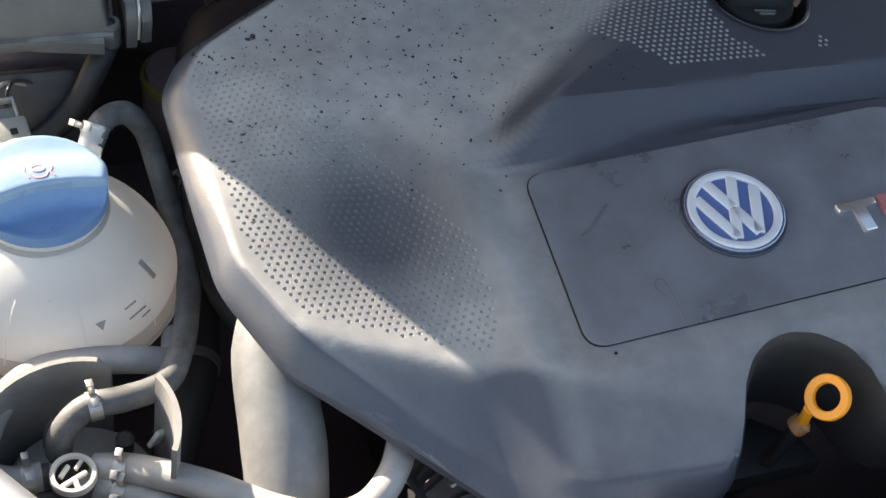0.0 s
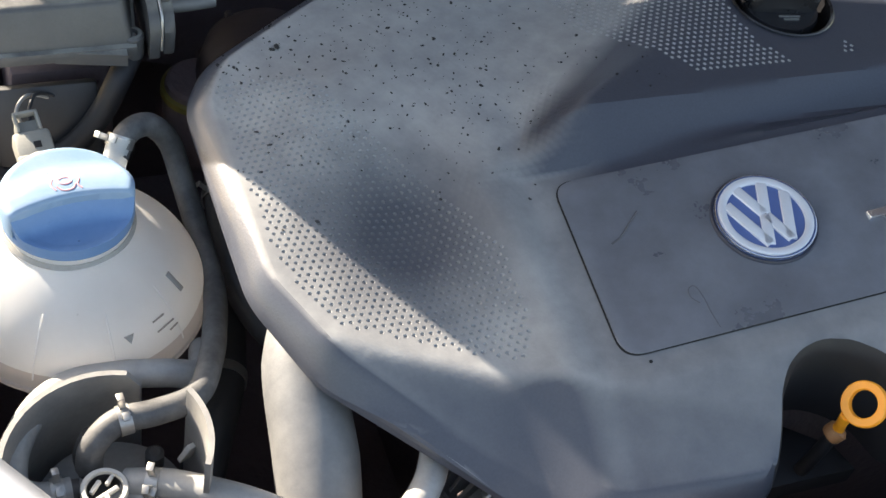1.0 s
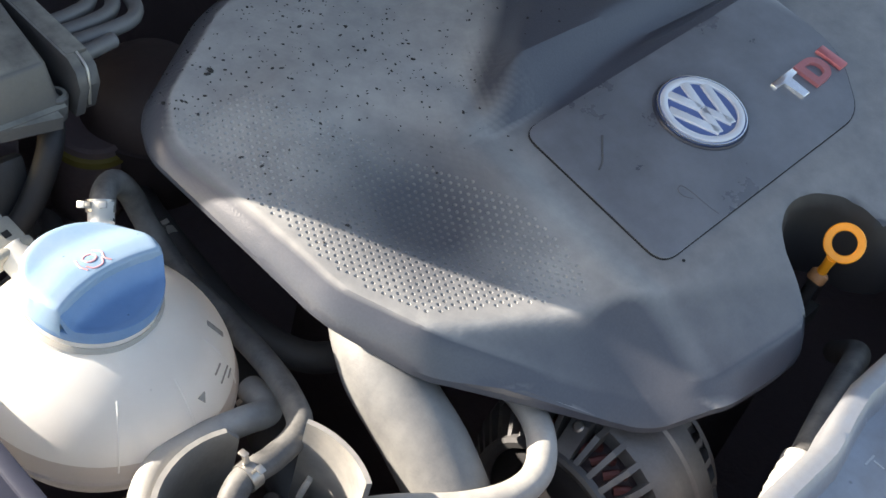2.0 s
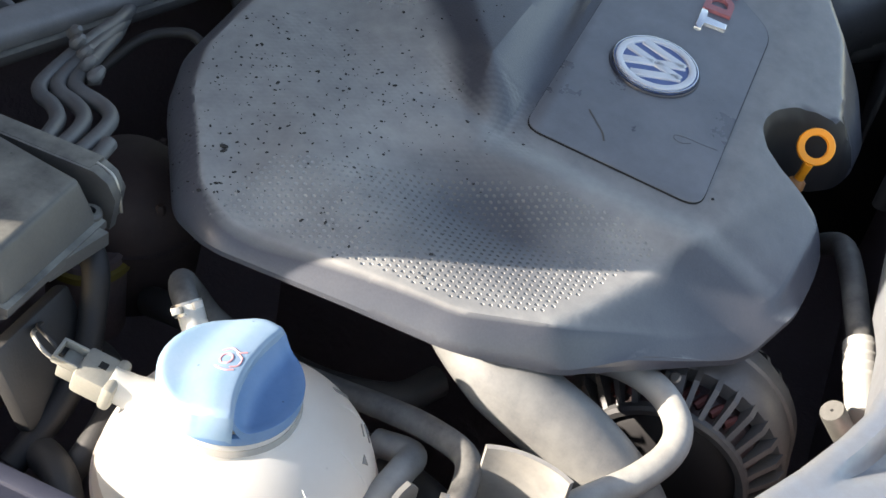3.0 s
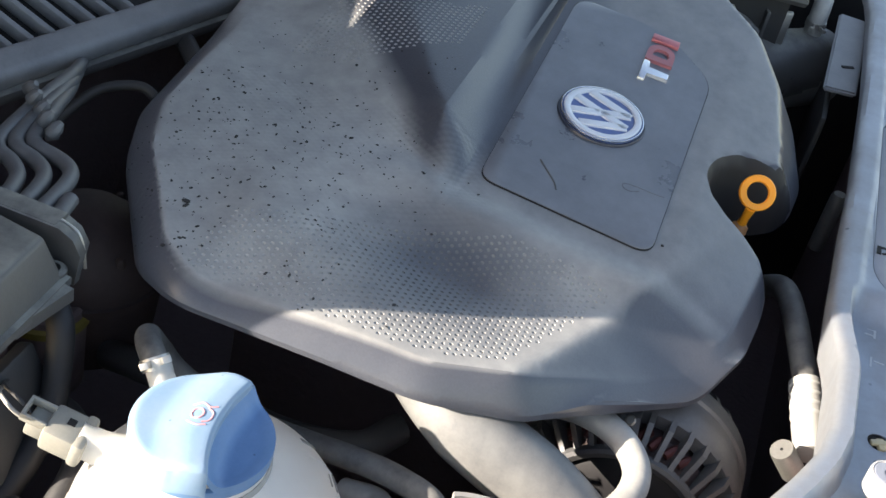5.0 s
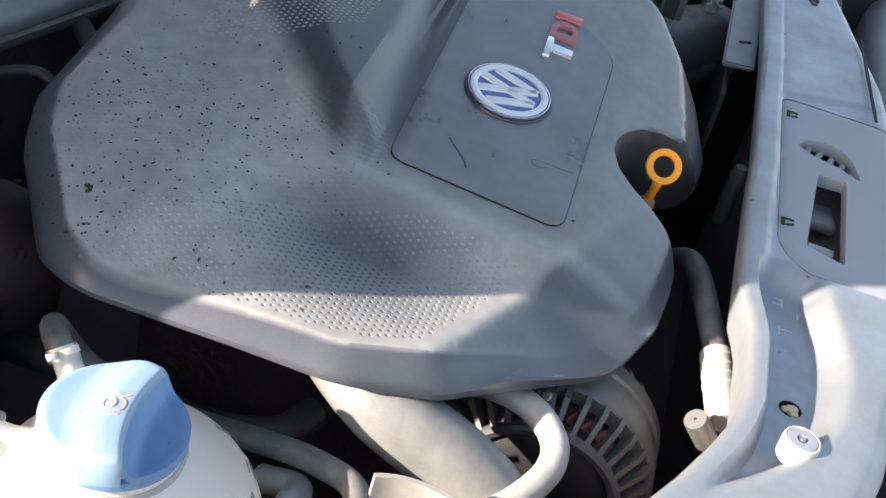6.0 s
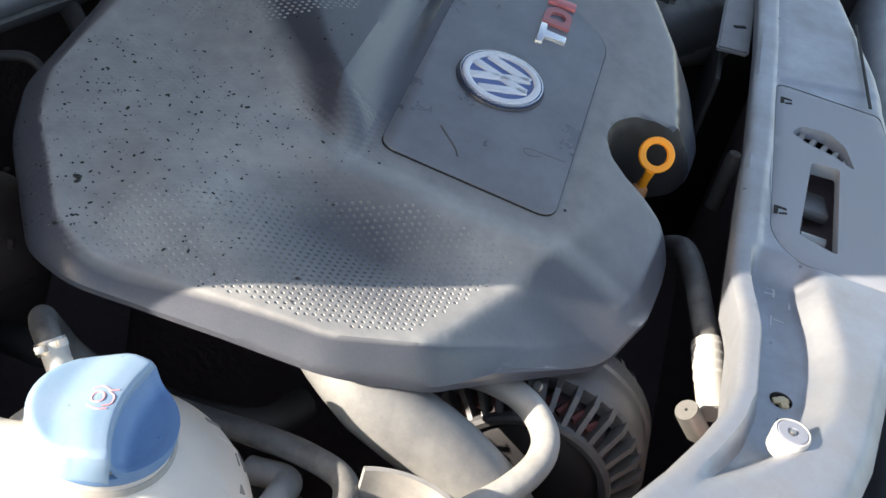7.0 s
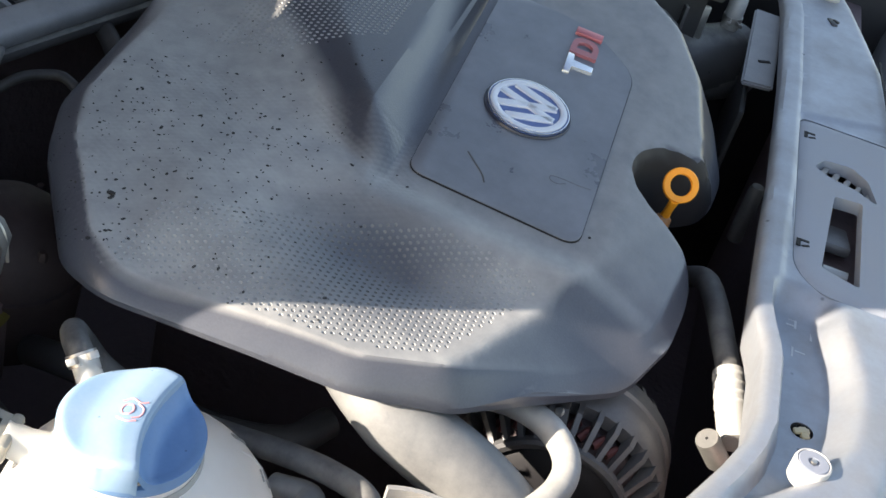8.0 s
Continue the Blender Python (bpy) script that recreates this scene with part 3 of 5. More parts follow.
def dipstick():
    d = thing("dipstick", (-0.018, -0.132, 0.74), "orange plastic oil dipstick with a ring handle in its tube", "dipstick")
    o = d.location
    c, n = Vector((0.006, -0.137, 0.797)) - o, Vector((-0.80, -0.12, 0.58)).normalized()
    base = Vector((0.003, -0.134, 0.762)) - o
    down = (base - c)
    down = (down - n * down.dot(n)).normalized()
    m = Matrix.Translation(c) @ Matrix((n.cross(down), down, n)).transposed().to_4x4()
    prof = [(0.0090, -0.0020), (0.0097, -0.0027), (0.0142, -0.0027), (0.0150, -0.0018), (0.0150, 0.0018), (0.0142, 0.0027), (0.0097, 0.0027), (0.0090, 0.0020), (0.0090, -0.0020)]
    part("ring", lathe(prof, m, 40), ORANGE, d)
    neck = c + down * 0.0135
    part("stem", tube([neck, (neck + base) / 2, base], [0.0042, 0.0036, 0.0046], 4, 12), ORANGE, d)
    part("collar", lathe([(0.0062, -0.006), (0.0072, -0.004), (0.0072, 0.002), (0.005, 0.004), (0, 0.004)], Matrix.Translation(base) @ (-down).to_track_quat("Z", "Y").to_matrix().to_4x4(), 18), AMBER, d, "grimy amber plastic collar")
    part("guide_tube", tube([base, base + Vector((-0.004, 0.002, -0.05)), base + Vector((0.0, 0.02, -0.16))], 0.005, 6, 12), WELL, d)


AMBER = material("grimy_amber_plastic", (0.45, 0.2, 0.08), 0.45, vary=0.2, bump=0.1, stain=0.5, stain_scale=90)
dipstick()


# ---- coolant tank ----
def clamp_ring(parent, at, along, r, w=0.008, ear=(-0.5, -0.1, 0.85)):
    """A spring band clamp with two bent ears round a hose."""
    along = Vector(along).normalized()
    ear = Vector(ear)
    ear = -(ear - along * ear.dot(along)).normalized()
    m = Matrix.Translation(at) @ Matrix((ear.cross(along), ear, along)).transposed().to_4x4()
    c = part("clamp", lathe([(r, -w / 2), (r + 0.0011, -w / 2), (r + 0.0011, w / 2), (r, w / 2), (r, -w / 2)], m, 28), STEEL, parent, "zinc spring clamp")
    for s in (-1, 1):
        bm = box((0.0018, 0.0075, w * 0.55), m @ pose(s * 0.0045, -r - 0.0040, 0, 0, 0, s * 18), 0.0005)
        add_box(bm, (0.0055, 0.0016, w * 0.55), m @ pose(s * 0.0070, -r - 0.0075, 0, 0, 0, s * 10), 0.0004)
        part("ear", bm, STEEL, c)


def coolant_tank():
    t = thing("coolant_tank", (-0.443, 0.132, 0.70), "round milky white plastic coolant tank with a blue screw cap", "coolant tank")
    body = Matrix.Translation((0.003, -0.009, 0))
    A, B = 0.0862, 0.0720

    def shoulder(a0, a1, n):
        return [(A * math.sin(radians(a0 + (a1 - a0) * k / n)), -0.004 - B * math.cos(radians(a0 + (a1 - a0) * k / n))) for k in range(n + 1)]

    prof = [(0, -0.066), (0.03, -0.064), (0.055, -0.052), (0.072, -0.030), (0.0815, -0.010), (0.0842, -0.004), (0.0876, -0.0032), (0.0876, 0.0002), (0.0862, 0.0010)] + shoulder(95.5, 104, 4)
    part("filled_vessel", lathe(prof, body, 72), FILLED, t, "lower part darkened by the coolant inside")
    part("vessel", lathe(shoulder(104, 158, 16) + [(0, 0.064)], body, 72), TANK, t)
    # three shallow moulded ribs down the shoulder
    for k, ang in enumerate((-118, -82, -46)):
        pts = []
        for i in range(8):
            a = (100 + 5 * i) * math.pi / 180
            r, z = A * math.sin(a), -0.004 - B * math.cos(a)
            pts.append((0.003 + r * math.cos(radians(ang)), -0.009 + r * math.sin(radians(ang)), z))
        part("rib", tube(pts, 0.0006, 3, 8), TANK, t)
    # worn moulded marks on the shoulder: bars and a small triangle
    def on_shoulder(ang, z):
        q = -(z + 0.004) / B
        r = A * math.sqrt(1 - q * q) + 0.0002
        tip = math.degrees(math.atan2(B * math.sqrt(1 - q * q), -A * q))
        return body @ pose(0, 0, 0, 0, 0, ang) @ pose(r, 0, z, 0, tip - 90, 0)

    for ang, z, w, h in ((-33, 0.040, 0.004, 0.016), (-55, 0.0335, 0.010, 0.0012), (-53, 0.0270, 0.015, 0.0012), (-49, 0.0225, 0.008, 0.0012)):
        part("moulded_bar", box((0.0007, w, h), on_shoulder(ang, z), 0.0002), GRIME, t, "worn grey moulded mark")
    m = on_shoulder(-73, 0.0315) @ Matrix(((0, 0, 1, 0), (1, 0, 0, 0), (0, 1, 0, 0), (0, 0, 0, 1)))
    part("moulded_mark", prism([(-0.0035, 0.0025), (0.0035, 0.0025), (0.0, -0.0035)], -0.0003, 0.0004, m), GRIME, t, "worn grey triangular mark")
    # filler neck and cap with a broad grip bar
    part("neck", lathe([(0.0440, 0.040), (0.0432, 0.0600), (0.0412, 0.0640), (0.0405, 0.0700), (0.036, 0.0745)], None, 56), TANK, t)
    part("neck_grime", lathe([(0.0428, 0.0612), (0.0434, 0.0616), (0.0416, 0.0650), (0.0410, 0.0646)], None, 56), GRIME, t, "line of brown grime round the neck")
    cap = part("cap", lathe([(0.0400, 0.0690), (0.0420, 0.0698), (0.0424, 0.0745), (0.0422, 0.0760), (0.0395, 0.0770)], None, 64), BLUE, t, "faded blue plastic screw cap")
    ax = Vector((0.994, 0.11))
    sd = Vector((-ax.y, ax.x))
    # the front of the cap is scooped out; the bar and the rear shoulder stay high
    R, cut = 0.0425, -0.0170
    lim = math.sqrt(R * R - cut * cut)

    def across(x, y):
        """Distance behind the grip's curved front edge."""
        return x * sd.x + y * sd.y - cut - 0.0075 * np.maximum(0.0, 1 - ((x * ax.x + y * ax.y) / lim) ** 2)

    def high(x, y):
        r, v = np.hypot(x, y), across(x, y)
        z = 0.0950 - 0.0065 * ramp_np(0.010, 0.036, v)
        return z - 0.0022 * np.clip(1 - v / 0.0030, 0, 1) ** 2 - 0.0030 * np.clip((r - 0.0385) / 0.0040, 0, 1) ** 2

    def scooped(x, y):
        r, v = np.hypot(x, y), across(x, y)
        return 0.0770 + 0.0025 * ramp_np(0.034, 0.0425, r) + 0.0105 * np.clip(1 + v / 0.011, 0, 1) ** 2

    def front(u, off):
        q = ax * u + sd * (cut + 0.0075 * max(0.0, 1 - (u / lim) ** 2) + off)
        return (q.x, q.y)

    def half(sign):
        a0 = math.atan2(cut, lim)
        span = (math.pi - 2 * a0) if sign > 0 else (math.pi + 2 * a0)
        start = a0 if sign > 0 else math.pi - a0
        arc = [ax * (R * math.cos(start + span * i / 48)) + sd * (R * math.sin(start + span * i / 48)) for i in range(49)]
        return [(q.x, q.y) for q in arc] + [front(-sign * lim * (1 - i / 12), 0.0) for i in range(1, 24)]

    rows = [front(-0.036 + 0.002 * i, w) for i in range(37) for w in (0.0008, 0.0018, 0.0030)]
    part("grip", sheet(half(1), high, 0.0022, 0.0180, (), rows), FADED_LIT, cap, "faded pale blue grip bar with sunlight in its colour")
    rows = [front(-0.036 + 0.002 * i, -w) for i in range(37) for w in (0.0015, 0.0035, 0.006, 0.0085)]
    part("scoop", sheet(half(-1), scooped, 0.0022, 0.0060, (), rows), BLUE, cap, "blue scooped front of the cap")
    # pink warning pictogram on the bar
    def ink(pts, r=0.0006):
        out = []
        for u, v in pts:
            p = ax * u + sd * v
            out.append((p.x, p.y, float(high(np.array([p.x]), np.array([p.y]))[0])))
        return tube(out, r, 5, 6)

    for pts in ([(-0.004, 0.006), (-0.001, 0.0075), (0.003, 0.0065), (0.004, 0.003), (0.001, 0.001), (-0.003, 0.002), (-0.004, 0.006)],
                [(0.006, 0.009), (0.009, 0.004), (0.007, -0.001), (0.009, -0.005)], [(-0.006, 0.000), (-0.003, -0.004), (0.003, -0.004), (0.006, 0.0)],
                [(-0.007, 0.008), (-0.009, 0.002), (-0.007, -0.003)]):
        part("pictogram_line", ink(pts), PINK, cap, "faded pink pictogram line")
    # hose nozzle and level-sensor socket
    n0, n1 = here(t, (-0.4125, 0.166, 0.752), (-0.400, 0.186, 0.778))
    part("nozzle", tube([n0, (n0 + n1) / 2, n1], [0.0105, 0.0085, 0.0085], 4, 18), TANK, t)
    s0, s1 = here(t, (-0.448, 0.180, 0.738), (-0.4535, 0.206, 0.746))
    part("sensor_socket", tube([s0, (s0 + s1) / 2, s1], [0.0140, 0.0110, 0.0105], 4, 18), TANK, t)
    return t


GRIME = material("grey_grime", (0.36, 0.34, 0.31), 0.7, bump=0.05)
PINK = material("faded_pink_ink", (0.60, 0.30, 0.32), 0.6, bump=0)
# the thin milky plastic lets light through
for plastic, share, tint in ((TANK, 0.56, (0.97, 0.965, 0.945, 1)), (FILLED, 0.45, (0.76, 0.70, 0.66, 1))):
    pn = plastic.node_tree.nodes
    glow, blend = pn.new("ShaderNodeBsdfTranslucent"), pn.new("ShaderNodeMixShader")
    glow.inputs["Color"].default_value = tint
    blend.inputs[0].default_value = share
    plastic.node_tree.links.new(pn["Principled BSDF"].outputs[0], blend.inputs[1])
    plastic.node_tree.links.new(glow.outputs[0], blend.inputs[2])
    plastic.node_tree.links.new(blend.outputs[0], pn["Material Output"].inputs["Surface"])
coolant_tank()


def sensor_plug():
    p = thing("sensor_plug", (-0.4550, 0.216, 0.748), "grey plastic plug on the coolant level sensor", "plug")
    tilt = Matrix.Translation((0, 0, 0)) @ Vector((-0.12, 0.93, 0.22)).to_track_quat("Y", "Z").to_matrix().to_4x4()
    part("housing", box((0.026, 0.026, 0.017), tilt @ pose(0, -0.004, 0), 0.003), PLUG, p)
    part("collar", box((0.029, 0.008, 0.019), tilt @ pose(0, -0.014, 0), 0.003), PLUG, p)
    f = bmesh.new()
    for sx in (-1, 1):
        add_box(f, (0.0022, 0.016, 0.006), tilt @ pose(sx * 0.0075, 0.016, 0.006), 0.0006)
    add_box(f, (0.017, 0.0022, 0.006), tilt @ pose(0, 0.0235, 0.006), 0.0006)
    part("latch", f, PLUG, p)
    part("rear_block", box((0.017, 0.012, 0.010), tilt @ pose(0, 0.014, -0.002), 0.0015), PLUG, p)
    part("slot", box((0.005, 0.005, 0.001), tilt @ pose(0.002, -0.004, 0.0086)), GAP, p)
    for k, dx in enumerate((-0.003, 0.003)):
        a = tilt @ Vector((dx, 0.020, -0.001))
        part("wire", tube([a, a + Vector((0.003 * (k - 0.5), 0.010, 0.006)), a + Vector((0.010, 0.026, 0.003)), a + Vector((0.034, 0.036, -0.02)), a + Vector((0.05, 0.05, -0.07))], 0.0014, 6, 8), BLACK if k else GRIME, p)


PLUG = material("aged_grey_plastic", (0.23, 0.225, 0.2), 0.5, grain=600, bump=0.15, dust=0.4, dust_color=(0.36, 0.345, 0.3))
sensor_plug()


def hose(name, pts, r, label, mat=None, clamps=(), category="hose", n=8, seg=18):
    h = thing(name, pts[len(pts) // 2], label, category)
    q = here(h, *pts)
    part("hose_body", tube(q, r, n, seg), mat or HOSE, h)
    rr = r if not isinstance(r, (list, tuple)) else r[0]
    for at, along in clamps:
        clamp_ring(h, Vector(at) - h.location, along, rr)
    return h


hose("tank_hose", [(-0.4045, 0.178, 0.768), (-0.397, 0.189, 0.775), (-0.387, 0.198, 0.775), (-0.375, 0.204, 0.768), (-0.363, 0.203, 0.750), (-0.357, 0.188, 0.728), (-0.352, 0.150, 0.708), (-0.352, 0.10, 0.708), (-0.361, 0.058, 0.720),
                   (-0.371, 0.026, 0.729), (-0.386, -0.002, 0.735), (-0.412, -0.010, 0.736), (-0.436, -0.010, 0.733), (-0.452, -0.017, 0.722), (-0.456, -0.022, 0.705)],
     0.0084, "dusty dark rubber hose from the coolant tank to the filter", HOSE_DARK, clamps=[((-0.4005, 0.1855, 0.7745), (0.4, 0.6, 0.65)), ((-0.432, -0.010, 0.7335), (1, 0.1, 0.05))])
hose("return_hose", [(-0.368, 0.06, 0.695), (-0.376, 0.034, 0.706), (-0.398, 0.033, 0.713), (-0.425, 0.036, 0.715), (-0.455, 0.037, 0.714), (-0.480, 0.024, 0.712), (-0.497, -0.002, 0.708), (-0.500, -0.025, 0.704), (-0.487, -0.033, 0.701), (-0.468, -0.033, 0.700)],
     0.0094, "dusty grey rubber hose curving round the filter bracket", clamps=[((-0.476, -0.033, 0.7005), (1, 0.05, 0))])
hose("fuel_hose", [(-0.225, -0.015, 0.690), (-0.236, -0.040, 0.714), (-0.247, -0.066, 0.729), (-0.262, -0.094, 0.735), (-0.283, -0.113, 0.733), (-0.308, -0.115, 0.730), (-0.338, -0.101, 0.726), (-0.375, -0.073, 0.722), (-0.412, -0.049, 0.714), (-0.436, -0.038, 0.706)],
     0.0098, "dusty beige-grey rubber hose running along the front of the engine", clamps=[((-0.420, -0.046, 0.7115), (-1, 0.5, -0.2))])
hose("vent_hose", [(-0.444, -0.044, 0.700), (-0.425, -0.056, 0.704), (-0.400, -0.071, 0.704), (-0.365, -0.092, 0.69), (-0.33, -0.115, 0.65)],
     0.0086, "dusty grey rubber hose leaving the filter valve", clamps=[((-0.424, -0.0565, 0.704), (1, -0.6, 0))])
hose("heater_hose", [(-0.30, 0.27, 0.66), (-0.318, 0.232, 0.680), (-0.328, 0.17, 0.685), (-0.328, 0.115, 0.682), (-0.312, 0.07, 0.680), (-0.280, 0.05, 0.680)],
     0.0115, "dark rubber hose running under the edge of the engine cover", BLACK, clamps=[((-0.325, 0.205, 0.683), (-0.2, -0.95, 0.1))])
hose("lower_hose", [(-0.31, 0.20, 0.64), (-0.335, 0.13, 0.65), (-0.352, 0.06, 0.655), (-0.375, 0.005, 0.66), (-0.39, -0.03, 0.64)], 0.016, "dark grey rubber coolant hose low beside the tank", BLACK, clamps=[((-0.352, 0.06, 0.655), (-0.3, -0.9, 0.1))])


def filter_unit():
    f = thing("fuel_filter", (-0.445, -0.040, 0.64), "grey cylindrical fuel filter with a plastic valve on top", "filter")
    part("canister", lathe([(0, -0.06), (0.044, -0.06), (0.046, -0.055), (0.046, 0.036), (0.0475, 0.038), (0.0475, 0.044), (0.043, 0.048), (0.020, 0.052), (0, 0.052)], None, 48), FILTER, f)
    v = part("valve", lathe([(0.0138, 0.046), (0.0138, 0.074), (0.0130, 0.076), (0.0105, 0.076), (0.0100, 0.066), (0, 0.066)], pose(-0.005, -0.005, 0), 36), BLACK, f, "black round valve with a pale ring")
    part("ring", lathe([(0.0142, 0.0730), (0.0142, 0.0775), (0.0136, 0.0785), (0.0112, 0.0785), (0.0106, 0.0765), (0.0106, 0.0720)], pose(-0.005, -0.005, 0), 36), PALE, v, "pale weathered plastic ring")
    for x, y, w, h, a in ((-0.005, -0.0085, 0.018, 0.0032, 25), (-0.004, -0.012, 0.0032, 0.008, 10), (-0.010, -0.002, 0.0030, 0.010, -40), (-0.001, 0.001, 0.008, 0.0026, 50)):
        part("spoke", box((w, h, 0.003), pose(x, y, 0.0755, 0, 0, a), 0.0008), PALE, v)
    part("stub", tube([(-0.010, 0.020, 0.058), (-0.012, 0.026, 0.070), (-0.006, 0.029, 0.084)], 0.0075, 5, 16), BLACK, f)
    part("stub", tube([(-0.018, 0.006, 0.060), (-0.034, 0.007, 0.060)], 0.0085, 3, 16), BLACK, f)
    part("stub", tube([(0.006, 0.004, 0.060), (0.024, -0.006, 0.067)], 0.0085, 3, 16), BLACK, f)
    part("tab", box((0.010, 0.004, 0.016), pose(0.050, 0.016, 0.066, 12, 20, 30), 0.0012), PALE, f, "pale plastic tab")
    part("bleed_plug", lathe([(0.006, 0.05), (0.006, 0.062), (0.0035, 0.064), (0, 0.064)], pose(0.030, 0.022, 0), 14), BLACK, f)
    b = thing("filter_bracket", (-0.445, -0.040, 0.70), "dusty grey sheet-metal bracket curved round the fuel filter", "bracket")
    for a0, a1, z0, z1 in ((64, 205, 0.010, 0.039), (28, -28, 0.022, 0.060)):
        bm = bmesh.new()
        n = 18
        loops = []
        for i in range(n + 1):
            a = radians(a0 + (a1 - a0) * i / n)
            r0, r1 = (0.0615, 0.0650) if a0 > 40 else (0.0560, 0.0595)
            top = z1 - (0.010 if i in (0, n) else 0) * (a0 > 40)
            loops.append([bm.verts.new((r * math.cos(a), r * math.sin(a), z)) for r, z in ((r0, z0 - 0.06), (r1, z0 - 0.06), (r1, top), (r0, top))])
        for p, q in zip(loops, loops[1:]):
            for k in range(4):
                bm.faces.new((p[k], p[(k + 1) % 4], q[(k + 1) % 4], q[k]))
        bm.faces.new(loops[0][::-1])
        bm.faces.new(loops[-1])
        part("band", bm, BRACKET, b)
    part("base_strap", lathe([(0.050, -0.10), (0.060, -0.10), (0.060, -0.045), (0.050, -0.045)], None, 40), DARK, b)


PALE = material("pale_weathered_plastic", (0.5, 0.49, 0.46), 0.45, grain=500, bump=0.15, dust=0.4, dust_color=(0.6, 0.58, 0.52))
FILTER = material("grey_filter_can", (0.3, 0.3, 0.3), 0.45, metal=0.4, grain=300, bump=0.15, dust=0.5, dust_color=(0.2, 0.19, 0.17))
BRACKET = material("weathered_grey_metal", (0.25, 0.245, 0.235), 0.5, metal=0.3, grain=260, bump=0.35, dust=0.7, dust_color=(0.38, 0.365, 0.34), stain_scale=60)
filter_unit()


# ---- intake pipe, alternator ----
def intake_pipe():
    p = thing("intake_pipe", (-0.325, -0.02, 0.73), "thick dusty grey plastic intake pipe from under the cover", "pipe")
    q = here(p, (-0.270, 0.080, 0.765), (-0.301, 0.048, 0.757), (-0.318, 0.002, 0.744), (-0.322, -0.056, 0.720), (-0.328, -0.098, 0.695), (-0.330, -0.125, 0.655), (-0.33, -0.14, 0.60))
    bm = tube(q, [0.012, 0.018, 0.026, 0.0275, 0.026, 0.024, 0.023], 8, 32)
    part("pipe_body", bm, PIPE, p)


intake_pipe()


def alternator():
    a = thing("alternator", (-0.165, -0.116, 0.637), "dusty cast aluminium alternator with radial cooling slots", "alternator")
    R = 0.0865
    side = pose(0, 0, 0, 0, -90, 0)
    # turned drum: heights along -x
    part("drum", lathe([(0.070, -0.008), (R - 0.002, -0.007), (R, -0.003), (R, 0.010), (R - 0.0022, 0.012), (R - 0.0022, 0.022), (R, 0.024), (R, 0.042), (R - 0.003, 0.046), (0.072, 0.046)], side, 72), ALLOY, a, "ridged aluminium drum")
    part("core", lathe([(0, -0.034), (0.056, -0.034), (0.066, -0.010), (0.066, 0.046), (0.055, 0.060), (0, 0.064)], side, 40), DARK, a, "dark winding core")
    for hx, n in ((0.045, 34), (-0.007, 34)):
        for i in range(n):
            wide = 3.4 if (hx > 0 and i == 1) else 1.0
            bm = bmesh.new()
            w = 0.0021 * wide
            if hx > 0:
                pr = [(R - 0.001, hx), (R - 0.004, hx + 0.010), (0.064, hx + 0.027), (0.060, hx + 0.027), (0.074, hx)]
            else:
                pr = [(R - 0.002, hx), (R - 0.005, hx - 0.009), (0.070, hx - 0.022), (0.064, hx - 0.022), (0.074, hx)]
            lo = [bm.verts.new((r, -w, h)) for r, h in pr]
            hi = [bm.verts.new((r, w, h)) for r, h in pr]
            bm.faces.new(lo)
            bm.faces.new(hi[::-1])
            for k in range(5):
                bm.faces.new((lo[k], lo[(k + 1) % 5], hi[(k + 1) % 5], hi[k]))
            bmesh.ops.transform(bm, matrix=side @ pose(0, 0, 0, 0, 0, 360.0 * i / n), verts=bm.verts)
            part("cooling_bar", bm, ALLOY, a, smooth=False)
    part("end_ring", lathe([(0.0650, 0.069), (0.0650, 0.0745), (0.062, 0.0760), (0.057, 0.0745), (0.055, 0.069)], side, 56), ALLOY, a)
    part("rear_ring", lathe([(0.0705, -0.028), (0.0705, -0.032), (0.064, -0.033), (0.062, -0.028)], side, 56), ALLOY, a)
    part("end_cap", lathe([(0.058, 0.066), (0.052, 0.071), (0.030, 0.077), (0, 0.077)], side, 40), WELL, a, "dark plastic end cap")
    m = side @ pose(0, 0, 0, 0, 0, 10.6)
    part("screw", lathe([(0.0042, 0), (0.0042, 0.002), (0.003, 0.003), (0, 0.003)], m @ pose(0.0795, 0, 0.056, 0, 52, 0), 10), STEEL, a)
    # the windings show between the bars
    for k in range(9):
        m = side @ pose(0, 0, 0, 0, 0, -30 + 10.6 * k)
        part("winding", tube([m @ Vector((0.066, -0.0045, 0.047)), m @ Vector((0.0685, 0, 0.053)), m @ Vector((0.064, 0.0045, 0.060))], 0.0034, 4, 8), WINDING, a, "dull red copper winding")


WINDING = material("red_copper_winding", (0.16, 0.05, 0.045), 0.5, metal=0.3, bump=0.2)
alternator()
hose("belt_line", [(-0.10, -0.10, 0.60), (-0.14, -0.17, 0.58), (-0.2, -0.19, 0.55)], 0.012, "black rubber hose low behind the radiator", BLACK)


